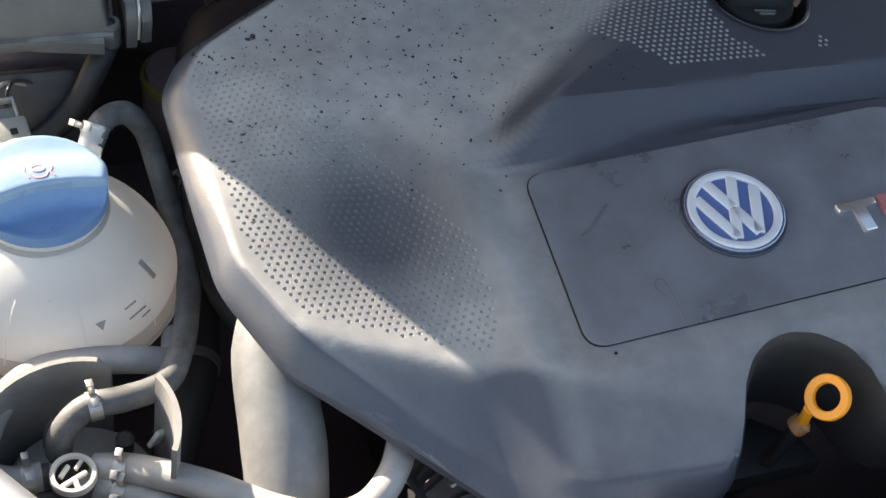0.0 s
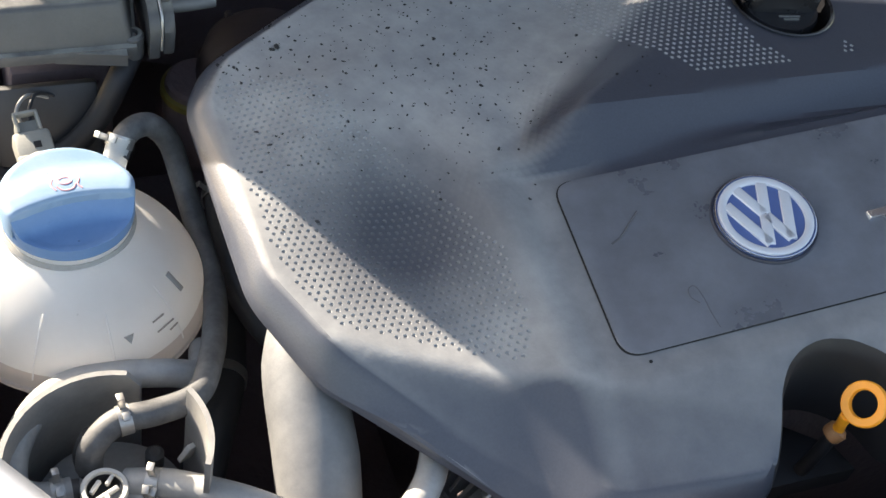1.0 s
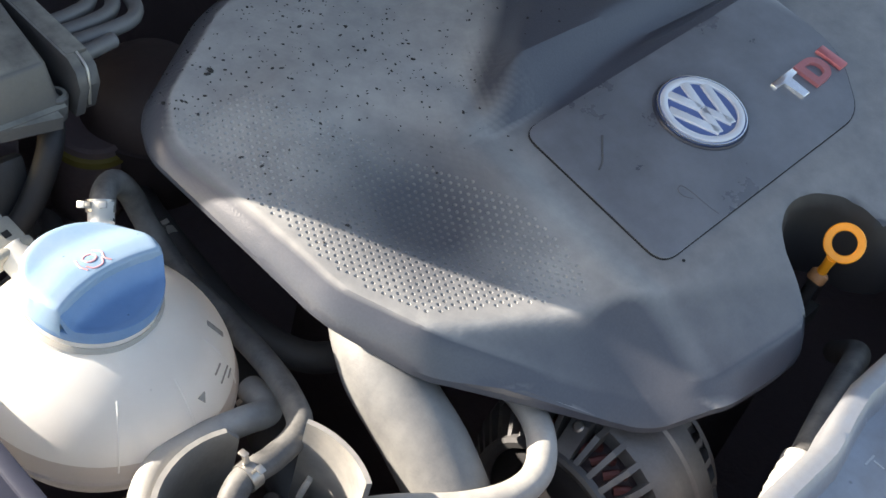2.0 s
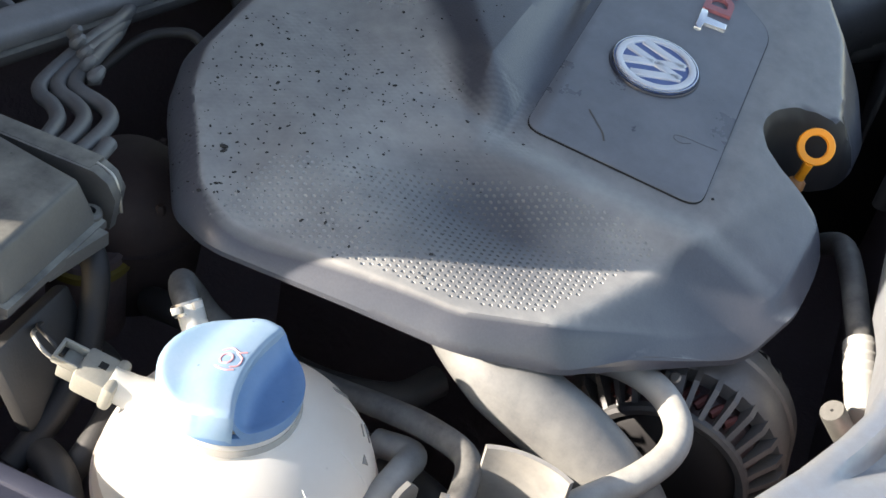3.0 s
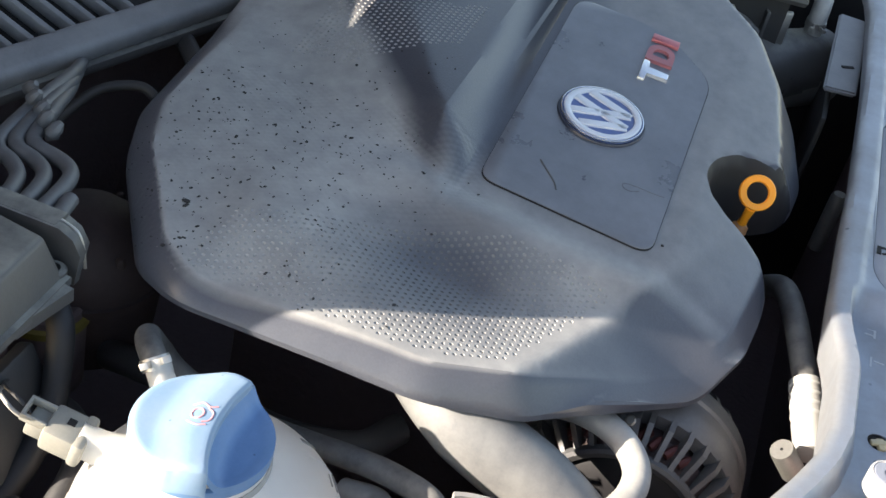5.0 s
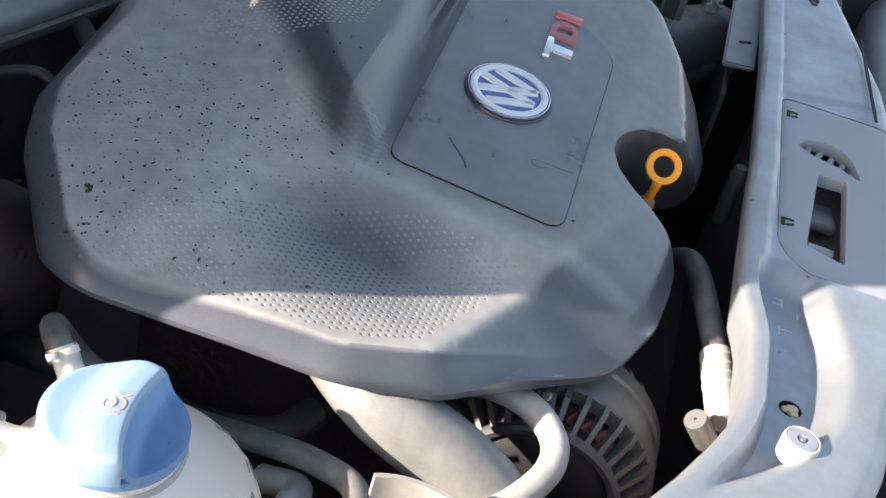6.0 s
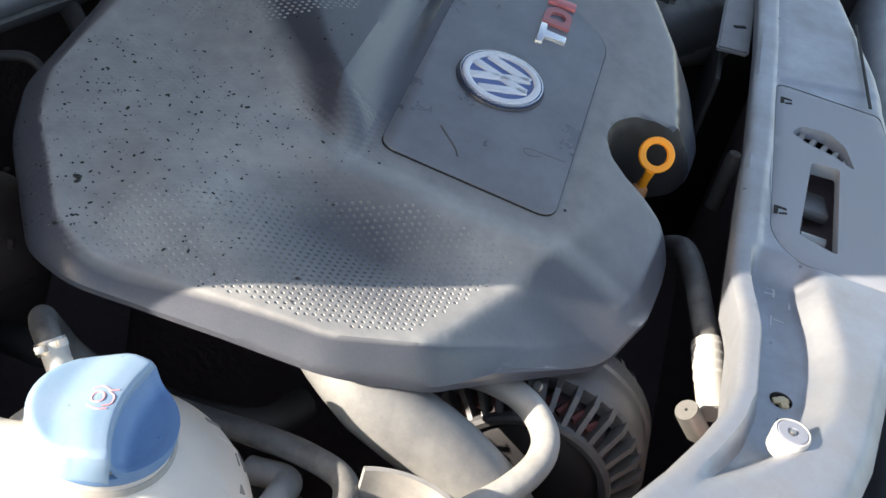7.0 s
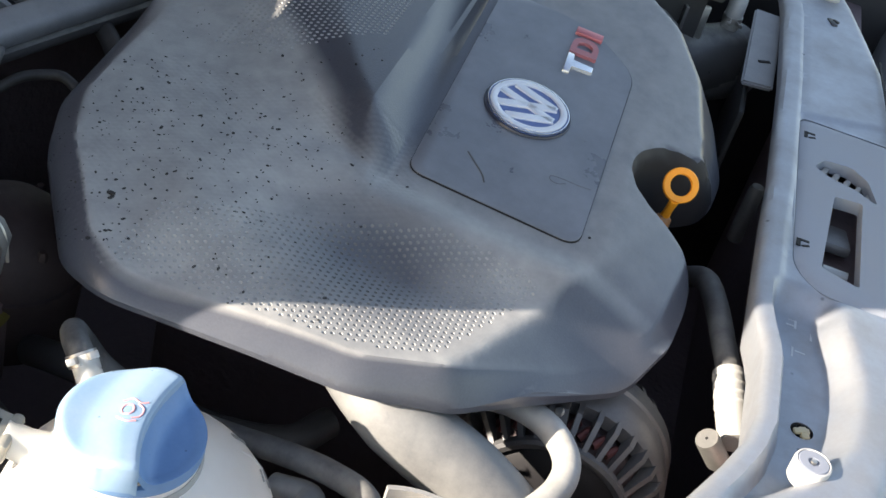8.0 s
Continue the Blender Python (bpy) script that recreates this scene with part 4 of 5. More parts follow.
# ---- front crossmember ----
PANEL_IN = [(-0.56, 0.02), (-0.47, -0.10), (-0.376, -0.163), (-0.335, -0.186), (-0.295, -0.205), (-0.265, -0.217), (-0.235, -0.223), (-0.163, -0.223), (-0.145, -0.220), (-0.125, -0.2155), (-0.097, -0.211), (0.02, -0.212), (0.10, -0.2145), (0.30, -0.2135), (0.482, -0.2085), (0.533, -0.2035), (0.583, -0.195), (0.64, -0.187), (0.80, -0.16)]
PANEL_OUT = [(0.80, -0.205), (0.698, -0.247), (0.637, -0.270), (0.557, -0.294), (0.478, -0.312), (0.401, -0.328), (0.32, -0.345), (0.15, -0.362), (0.0, -0.362), (-0.10, -0.352), (-0.196, -0.336), (-0.255, -0.326), (-0.305, -0.311), (-0.40, -0.265), (-0.48, -0.20), (-0.60, -0.03)]
PANEL_EDGE = PANEL_IN + PANEL_OUT
SLOT = rounded([(0.142, -0.253), (0.160, -0.262), (0.164, -0.288), (0.148, -0.304), (0.110, -0.313), (0.124, -0.293), (0.131, -0.268)], 0.006, 4)
WINDOW = rounded([(0.100, -0.273), (0.103, -0.299), (-0.034, -0.296), (-0.023, -0.264)], 0.004, 4)
CLIP_HOLE = [(-0.211 + 0.0085 * math.cos(i * math.pi / 8), -0.262 + 0.0085 * math.sin(i * math.pi / 8)) for i in range(16)]
LATCH_EDGE = rounded([(0.232, -0.236), (-0.034, -0.240), (-0.062, -0.262), (-0.062, -0.345), (0.150, -0.352), (0.232, -0.340)], [0.012, 0.02, 0.02, 0.01, 0.01, 0.01], 5)


def line_dist(x, y, line):
    out = np.full(len(x), 9.0)
    for (x0, y0), (x1, y1) in zip(line, line[1:]):
        dx, dy = x1 - x0, y1 - y0
        t = np.clip(((x - x0) * dx + (y - y0) * dy) / (dx * dx + dy * dy), 0, 1)
        out = np.minimum(out, np.hypot(x0 + t * dx - x, y0 + t * dy - y))
    return out


def panel_z(x, y):
    d, e = line_dist(x, y, PANEL_IN), line_dist(x, y, PANEL_OUT)
    z = np.full(len(x), 0.790)
    left = 1 - ramp_np(-0.085, -0.055, x)
    # the lip along the inner edge, the trough beside it, and the bank outside
    bank = np.interp(x, (-0.34, -0.30, -0.26, -0.23, -0.18, -0.10), (0.020, 0.034, 0.050, 0.058, 0.064, 0.062))
    z -= 0.021 * left * ramp_np(-0.36, -0.27, x) * ramp_np(0.0145, 0.0215, d) * (1 - ramp_np(bank - 0.010, bank + 0.014, d))
    z -= 0.004 * (1 - left) * ramp_np(0.018, 0.024, d)
    z -= 0.006 * left * np.clip((d - 0.080) / 0.045, 0, 1)
    # a low step behind the latch cover
    z += 0.0025 * ramp_np(0.245, 0.256, x + 0.35 * (y + 0.28)) * ramp_np(0.020, 0.028, d)
    z -= 0.005 * np.clip(1 - d / 0.006, 0, 1) ** 2
    z -= 0.016 * np.clip(1 - e / 0.016, 0, 1) ** 2
    return z


def crossmember():
    p = thing("front_crossmember", (0, -0.27, 0.77), "dusty silver painted steel front crossmember with a trough", "body panel")
    rounded_line = PANEL_IN[1:-1]
    part("sheet", sheet(PANEL_EDGE, panel_z, 0.0038, lambda x, y: 0.012 if y > -0.24 and -0.10 < x else 0.03, [LATCH_EDGE, CLIP_HOLE], offset_rows(rounded_line, (0.0140, 0.0165, 0.0190, 0.0220, 0.0300, 0.0340, 0.0480, 0.0520, 0.0555, 0.0590, 0.0625, 0.0660, 0.0695, 0.0740), 0.004, PANEL_EDGE), p.location), PAINT, p)

    def lid_z(x, y):
        z = np.full(len(x), 0.7868)
        return z - 0.0015 * np.clip(1 - loop_dist(x, y, lid) / 0.0025, 0, 1) ** 2

    c = Vector((0.08, -0.295))
    lid = [tuple(Vector(q) + (c - Vector(q)).normalized() * 0.0016) for q in LATCH_EDGE]
    cover_lid = part("latch_cover", sheet(lid, lid_z, 0.008, 0.012, [SLOT, WINDOW], (), p.location), PAINT2, p, "grey plastic latch cover with two openings")
    o = p.location
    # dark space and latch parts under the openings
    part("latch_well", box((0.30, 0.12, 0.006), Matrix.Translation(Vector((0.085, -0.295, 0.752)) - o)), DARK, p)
    for k in range(5):
        part("latch_tooth", box((0.026, 0.0055, 0.014), Matrix.Translation(Vector((0.149 - 0.005 * k, -0.264 - 0.0105 * k, 0.7735)) - o) @ pose(0, 0, 0, 0, 0, -18), 0.0015), BRACKET, p)
    part("joint", box((0.184, 0.0030, 0.0012), Matrix.Translation(Vector((0.320, -0.3215, 0.7930)) - o) @ pose(0, 0, 0, 0, 0, 3.4)), GAP, p, "narrow black joint in the panel")
    part("latch_plate", box((0.05, 0.03, 0.010), Matrix.Translation(Vector((0.066, -0.280, 0.764)) - o) @ pose(0, 0, 0, 0, 12, 0), 0.003), ALLOY, p)
    part("latch_bolt", tube([Vector(q) - o for q in ((0.01, -0.272, 0.764), (0.01, -0.294, 0.764))], 0.006, 3, 12), STEEL, p)
    part("latch_lever", box((0.022, 0.012, 0.014), Matrix.Translation(Vector((-0.012, -0.280, 0.764)) - o), 0.003), ALLOY, p)
    # small pressed marks
    for x, y in ((0.198, -0.247), (0.003, -0.2475)):
        m = Matrix.Translation(Vector((x, y, 0.7869)) - o)
        part("pressed_mark", box((0.011, 0.0035, 0.001), m @ pose(0, 0.004, 0)), GAP, cover_lid)
        part("pressed_mark", box((0.0026, 0.009, 0.001), m @ pose(0.0045, -0.0005, 0)), GAP, cover_lid)
        part("pressed_mark", box((0.0022, 0.007, 0.001), m @ pose(-0.003, -0.002, 0, 0, 0, 28)), GAP, cover_lid)
    # faded chalk marks in the trough
    for x, y, w, h in ((-0.088, -0.2520, 0.012, 0.0018), (-0.091, -0.2480, 0.0016, 0.007), (-0.084, -0.2490, 0.0016, 0.006), (-0.098, -0.2650, 0.010, 0.0016), (-0.124, -0.2510, 0.012, 0.0014), (-0.122, -0.2570, 0.0014, 0.008)):
        z = float(panel_z(np.array([x]), np.array([y]))[0])
        part("chalk_mark", box((w, h, 0.0004), Matrix.Translation(Vector((x, y, z + 0.0001)) - o)), CHALK, p, "faded pale chalk mark")
    # tan clip in its hole
    part("clip_seat", lathe([(0.0085, 0.0), (0.0085, -0.012), (0, -0.012)], Matrix.Translation(Vector((-0.211, -0.262, 0.768)) - o), 16), GAP, p)
    bm = box((0.011, 0.006, 0.004), Matrix.Translation(Vector((-0.213, -0.2635, 0.7685)) - o) @ pose(0, 0, 0, 0, 0, 20), 0.001)
    add_box(bm, (0.005, 0.012, 0.003), Matrix.Translation(Vector((-0.2125, -0.2615, 0.7695)) - o) @ pose(0, 0, 0, 0, 0, 20), 0.001)
    part("clip", bm, TAN, p, "small tan plastic clip")


PAINT2 = material("grey_latch_plastic", (0.24, 0.265, 0.31), 0.5, vary=0.06, grain=700, bump=0.12, dust=0.5, dust_color=(0.3, 0.3, 0.3), stain_scale=14)
CHALK = material("pale_chalk", (0.5, 0.51, 0.53), 0.9, bump=0)
TAN = material("tan_plastic", (0.5, 0.42, 0.26), 0.5, bump=0.05)
crossmember()


def rubber_stop():
    b = thing("hood_stop", (-0.270, -0.262, 0.7770), "round white and grey rubber hood stop on the crossmember", "rubber stop")
    part("collar", lathe([(0, 0), (0.0112, 0), (0.0126, 0.002), (0.0129, 0.0150), (0.0124, 0.0170), (0.0114, 0.0174), (0.0108, 0.0164)], None, 48), STOPW, b, "white rubber collar")
    part("pad", lathe([(0.0109, 0.0150), (0.0109, 0.0166), (0.0099, 0.0174), (0.0040, 0.0174), (0.0034, 0.0160), (0, 0.0160)], None, 48), STOPG, b, "blue-grey rubber pad")
    part("screw", lathe([(0.0022, 0.0155), (0.0020, 0.0180), (0, 0.0184)], None, 12), STEEL, b)
    return b


STOPW = material("white_rubber", (0.42, 0.415, 0.41), 0.6, vary=0.05, bump=0.08, dust=0.3, dust_color=(0.55, 0.52, 0.48))
STOPG = material("grey_rubber", (0.22, 0.24, 0.29), 0.6, vary=0.06, bump=0.08)
stop = rubber_stop()
copy_thing(stop, pose(0.560, -0.258, 0.7850))
far_clip = thing("clip", (0.488, -0.263, 0.7885), "small dark plastic clip pressed into the crossmember", "clip")
part("head", box((0.018, 0.007, 0.003), pose(0, 0, 0, 0, 0, 20), 0.001), BLACK, far_clip)
part("tongue", box((0.008, 0.004, 0.003), pose(0.004, -0.004, 0.001, 0, 0, 60), 0.001), BLACK, far_clip)


def coolant_line():
    h = thing("refrigerant_line", (-0.15, -0.215, 0.72), "grey rubber refrigerant line with a white crimped collar", "hose")
    q = here(h, (0.09, -0.16, 0.64), (0.045, -0.180, 0.69), (0.005, -0.190, 0.718), (-0.045, -0.199, 0.730), (-0.090, -0.209, 0.730), (-0.120, -0.216, 0.729), (-0.150, -0.222, 0.724))
    part("hose_body", tube(q, 0.0100, 8, 18), HOSE_DARK, h)
    a, b = here(h, (-0.122, -0.2165, 0.729), (-0.184, -0.231, 0.716))
    ax = (b - a).normalized()
    m = Matrix.Translation(a) @ ax.to_track_quat("Z", "Y").to_matrix().to_4x4()
    prof = [(0.0105, 0)]
    for k in range(4):
        z = 0.002 + k * 0.009
        prof += [(0.0130, z), (0.0133, z + 0.005), (0.0124, z + 0.0062), (0.0124, z + 0.0084)]
    part("collar", lathe(prof + [(0.0128, 0.040), (0.0122, 0.060), (0.011, 0.066), (0, 0.066)], m, 28), COLLAR, h, "white metal crimped collar")
    for k in range(2):
        part("crimp", box((0.006, 0.003, 0.007), m @ pose(0.0, -0.0155, 0.008 + 0.011 * k, 8, 0, 0), 0.0008), COLLAR, h)
    v = thing("service_port", (-0.201, -0.214, 0.718), "knurled metal service port cap on the refrigerant line", "cap")
    mv = Vector((-0.28, 0.55, 0.78)).normalized().to_track_quat("Z", "Y").to_matrix().to_4x4()
    bm = bmesh.new()
    n = 36
    prof = [(-0.018, 1), (0.010, 1), (0.0115, 0.93)]
    rings = [[bm.verts.new((0.0092 * s * (1 - 0.04 * (i % 2)) * math.cos(2 * math.pi * i / n), 0.0092 * s * (1 - 0.035 * (i % 2)) * math.sin(2 * math.pi * i / n), z)) for i in range(n)] for z, s in prof]
    for p, q2 in zip(rings, rings[1:]):
        for i in range(n):
            bm.faces.new((p[i], p[(i + 1) % n], q2[(i + 1) % n], q2[i]))
    bm.faces.new(rings[-1])
    bm.faces.new(rings[0][::-1])
    bmesh.ops.transform(bm, matrix=mv, verts=bm.verts)
    part("knurled_cap", bm, STEEL, v)
    part("centre_hole", lathe([(0.0012, 0.0115), (0.0012, 0.0118), (0, 0.0118)], mv, 12), GAP, v)
    part("stem", tube([mv @ Vector((0, 0, -0.015)), mv @ Vector((0, 0, -0.04))], 0.006, 3, 12), STEEL, v)


COLLAR = material("white_metal_collar", (0.42, 0.415, 0.40), 0.45, metal=0.2, vary=0.05, grain=300, bump=0.15, dust=0.3, dust_color=(0.55, 0.52, 0.46))
coolant_line()


# ---- relay box and pipes at the back ----
def relay_box():
    b = thing("relay_box", (-0.43, 0.315, 0.78), "dusty grey plastic relay box with a sloping lid", "relay box")
    o = b.location
    top = [(-0.468, 0.273), (-0.383, 0.275), (-0.375, 0.340), (-0.367, 0.430), (-0.462, 0.430)]
    low = [(-0.473, 0.264), (-0.377, 0.264), (-0.368, 0.340), (-0.360, 0.435), (-0.468, 0.435)]
    bm = bmesh.new()
    l0 = [bm.verts.new(Vector((x, y, 0.780)) - o) for x, y in low]
    l1 = [bm.verts.new(Vector((x, y, 0.791)) - o) for x, y in low]
    l2 = [bm.verts.new(Vector((x, y, 0.823)) - o) for x, y in top]
    for p, q in ((l0, l1), (l1, l2)):
        for i in range(5):
            bm.faces.new((p[i], p[(i + 1) % 5], q[(i + 1) % 5], q[i]))
    bm.faces.new(l2)
    bm.faces.new(l0[::-1])
    bmesh.ops.bevel(bm, geom=[e for e in bm.edges if max(e.verts[0].co.z, e.verts[1].co.z) > 0.0], offset=0.004, segments=3, affect="EDGES", profile=0.5)
    part("lid", bm, BOXP, b)
    part("flange", prism([(x * 1.0 + (x + 0.43) * 0.03 - o.x, y - 0.004 - o.y) for x, y in low], 0.006, 0.012, None, 0.001), BOXP, b)
    part("skirt", box((0.075, 0.12, 0.09), Matrix.Translation(Vector((-0.425, 0.355, 0.70)) - o), 0.006), DARK, b, "dark plastic lower housing")
    for x, y in ((-0.377, 0.272), (-0.475, 0.279)):
        m = Matrix.Translation(Vector((x, y, 0.786)) - o)
        part("lug", lathe([(0.0085, -0.010), (0.0085, 0.008), (0.0070, 0.0095), (0.0045, 0.0095), (0.0045, 0.004), (0, 0.004)], m, 24), BOXP, b, "screw lug")
    bm = bmesh.new()
    tri = [Vector(q) - o for q in ((-0.383, 0.263, 0.7915), (-0.383, 0.2535, 0.7905), (-0.432, 0.2625, 0.7905))]
    lo, hi = [bm.verts.new(q - Vector((0, 0, 0.010))) for q in tri], [bm.verts.new(q) for q in tri]
    bm.faces.new(hi)
    bm.faces.new(lo[::-1])
    for i in range(3):
        bm.faces.new((lo[i], lo[(i + 1) % 3], hi[(i + 1) % 3], hi[i]))
    part("corner_web", bm, BOXP, b, smooth=False)
    part("side_socket", box((0.03, 0.022, 0.03), Matrix.Translation(Vector((-0.490, 0.300, 0.80)) - o), 0.004), BOXP, b)
    # bracket below, dark
    part("under_plate", box((0.075, 0.012, 0.06), Matrix.Translation(Vector((-0.44, 0.262, 0.725)) - o) @ pose(0, 0, 0, -25, 0, 0), 0.003), BLACK, b)
    # a channel beside the lid, from which the pipes come out
    comb = thing("pipe_channel", (-0.352, 0.355, 0.80), "dusty grey plastic channel beside the relay box, holding metal pipes", "pipe channel")
    o = comb.location
    for x0, x1, z0, z1, y0 in ((-0.366, -0.358, 0.776, 0.817, 0.264), (-0.355, -0.347, 0.776, 0.815, 0.268)):
        loop = [(y0 - o.y, z0 - o.z), (y0 - 0.004 - o.y, z1 - 0.016 - o.z), (y0 + 0.002 - o.y, z1 - 0.005 - o.z), (y0 + 0.012 - o.y, z1 - o.z), (0.435 - o.y, z1 - o.z), (0.435 - o.y, z0 - o.z)]
        m = Matrix(((0, 0, 1, 0), (1, 0, 0, 0), (0, 1, 0, 0), (0, 0, 0, 1)))
        part("side_plate", prism(loop, x0 - o.x, x1 - o.x, m, 0.0014), BOXP, comb)
    part("cover_strip", box((0.016, 0.155, 0.004), Matrix.Translation(Vector((-0.3565, 0.357, 0.8155)) - o), 0.0012), BOXP, comb)
    part("bright_edge", tube(here(comb, (-0.3565, 0.280, 0.8165), (-0.3566, 0.2685, 0.812), (-0.3570, 0.2635, 0.802), (-0.3575, 0.261, 0.786)), 0.0012, 5, 8), STEEL, comb, "thin bright metal edge")


BOXP = material("dusty_grey_box_plastic", (0.06, 0.058, 0.06), 0.45, grain=500, bump=0.2, dust=0.95, dust_color=(0.25, 0.247, 0.22), stain_scale=30, specks=40.0, slope_mix=True)
PIPE2 = material("grey_coated_pipe", (0.12, 0.12, 0.123), 0.45, metal=0.2, grain=300, bump=0.1, dust=0.5, dust_color=(0.19, 0.185, 0.18))
relay_box()
hose("metal_pipe", [(-0.356, 0.297, 0.797), (-0.335, 0.297, 0.797), (-0.312, 0.300, 0.797)], 0.0058, "short capped grey coated metal pipe", PIPE2, category="pipe", n=5, seg=14)
for k in range(3):
    a = 0.013 * k
    hose("metal_pipe", [(-0.356, 0.310 + a, 0.797), (-0.325 - 0.4 * a, 0.310 + a, 0.797), (-0.292 - 1.0 * a, 0.314 + a, 0.795), (-0.276 - 1.0 * a, 0.324 + 0.9 * a, 0.792), (-0.268 - 0.8 * a, 0.338 + 0.9 * a, 0.790), (-0.264 - 0.7 * a, 0.355 + 0.8 * a, 0.790),
                        (-0.254 - 0.4 * a, 0.366 + 0.7 * a, 0.789), (-0.213 + 0.3 * a, 0.377 + 0.6 * a, 0.785), (-0.150 + 0.9 * a, 0.400 + 0.4 * a, 0.766), (-0.100 + 1.1 * a, 0.428 + 0.3 * a, 0.744), (-0.03 + a, 0.475, 0.715)],
         0.0058, "grey coated metal pipe bent towards the bulkhead", PIPE2, category="pipe", n=7, seg=14)


COWLP = material("grey_cowl_plastic", (0.17, 0.17, 0.18), 0.45, grain=500, bump=0.15, dust=0.6, dust_color=(0.3, 0.3, 0.3), stain_scale=25)


def pipe_valves():
    v = thing("pipe_union", (-0.227, 0.376, 0.790), "small dusty grey cluster of pipe unions on the metal pipes", "fitting")
    for k in range(5):
        x, y = 0.019 - 0.0095 * k, 0.022 - 0.011 * k
        part("union", lathe([(0.0050, -0.008), (0.0066, -0.006), (0.0066, 0.003), (0.0048, 0.006), (0.0028, 0.009), (0, 0.009)], pose(x - 0.003 * (k % 2), y, 0.006 + 0.002 * (k % 2), 35, 12 * k - 20, 20) @ Matrix.Scale(0.8, 4), 8), PIPE2, v)
    part("block", box((0.050, 0.011, 0.010), pose(0, 0, -0.002, 0, 0, 49), 0.002), PIPE2, v)


pipe_valves()
cap2 = thing("reservoir_cap", (-0.316, 0.314, 0.692), "grimy dark cap with a yellow rim deep behind the tank", "cap")
part("cap_body", lathe([(0, -0.06), (0.028, -0.06), (0.030, 0.0), (0.027, 0.012), (0.024, 0.014), (0, 0.012)], None, 36), DARK, cap2)
YELLOW = material("grimy_yellow", (0.17, 0.135, 0.025), 0.6, vary=0.3, grain=120, bump=0.1, stain=0.6, stain_scale=60)
part("rim", lathe([(0.0300, 0.000), (0.0318, 0.001), (0.0312, 0.006), (0.0285, 0.008), (0.0280, 0.006)], None, 36), YELLOW, cap2, "yellow rim")
hose("loom", [(-0.372, 0.285, 0.775), (-0.388, 0.260, 0.765), (-0.403, 0.251, 0.740), (-0.425, 0.243, 0.718), (-0.454, 0.243, 0.70), (-0.49, 0.25, 0.68)], 0.009, "dark corrugated wiring loom under the relay box", WELL, category="wiring")
hose("loom", [(-0.50, 0.24, 0.64), (-0.47, 0.215, 0.685), (-0.425, 0.220, 0.70), (-0.39, 0.255, 0.69), (-0.38, 0.30, 0.66)], 0.009, "black taped wiring loom behind the coolant tank", BLACK, category="wiring")
hose("loom", [(-0.54, 0.13, 0.62), (-0.52, 0.18, 0.66), (-0.49, 0.215, 0.69), (-0.47, 0.25, 0.68)], 0.011, "dark taped wiring loom beside the coolant tank", BLACK, category="wiring")
hose("vacuum_hose", [(-0.02, 0.45, 0.72), (0.024, 0.43, 0.738), (0.022, 0.395, 0.742), (-0.015, 0.355, 0.735), (-0.05, 0.32, 0.70)], 0.009, "thin dark rubber vacuum hose going behind the cover", BLACK)
hose("vacuum_hose", [(-0.14, 0.42, 0.72), (-0.107, 0.405, 0.738), (-0.087, 0.388, 0.742), (-0.08, 0.365, 0.74), (-0.09, 0.33, 0.71)], 0.0045, "thin dark rubber vacuum hose beside the cover", BLACK)
RUST = material("dull_heat_shield", (0.06, 0.042, 0.042), 0.6, metal=0.4, grain=160, bump=0.4, stain=0.5, stain_scale=30)
turbo = thing("heat_shield", (-0.262, 0.315, 0.70), "rounded dull metal heat shield behind the cover", "heat shield")
part("shield_body", lathe([(0, 0.052), (0.030, 0.048), (0.050, 0.030), (0.058, 0.0), (0.052, -0.06), (0, -0.06)], None, 32), RUST, turbo)
part("seam", lathe([(0.0575, 0.004), (0.0600, 0.003), (0.0600, -0.003), (0.0575, -0.004)], None, 32), RUST, turbo)
for k in range(3):
    part("bolt", lathe([(0.004, 0.030), (0.004, 0.036), (0.0025, 0.038), (0, 0.038)], pose(0.046 * math.cos(2.1 * k), 0.046 * math.sin(2.1 * k), 0.0), 6), RUST, turbo)


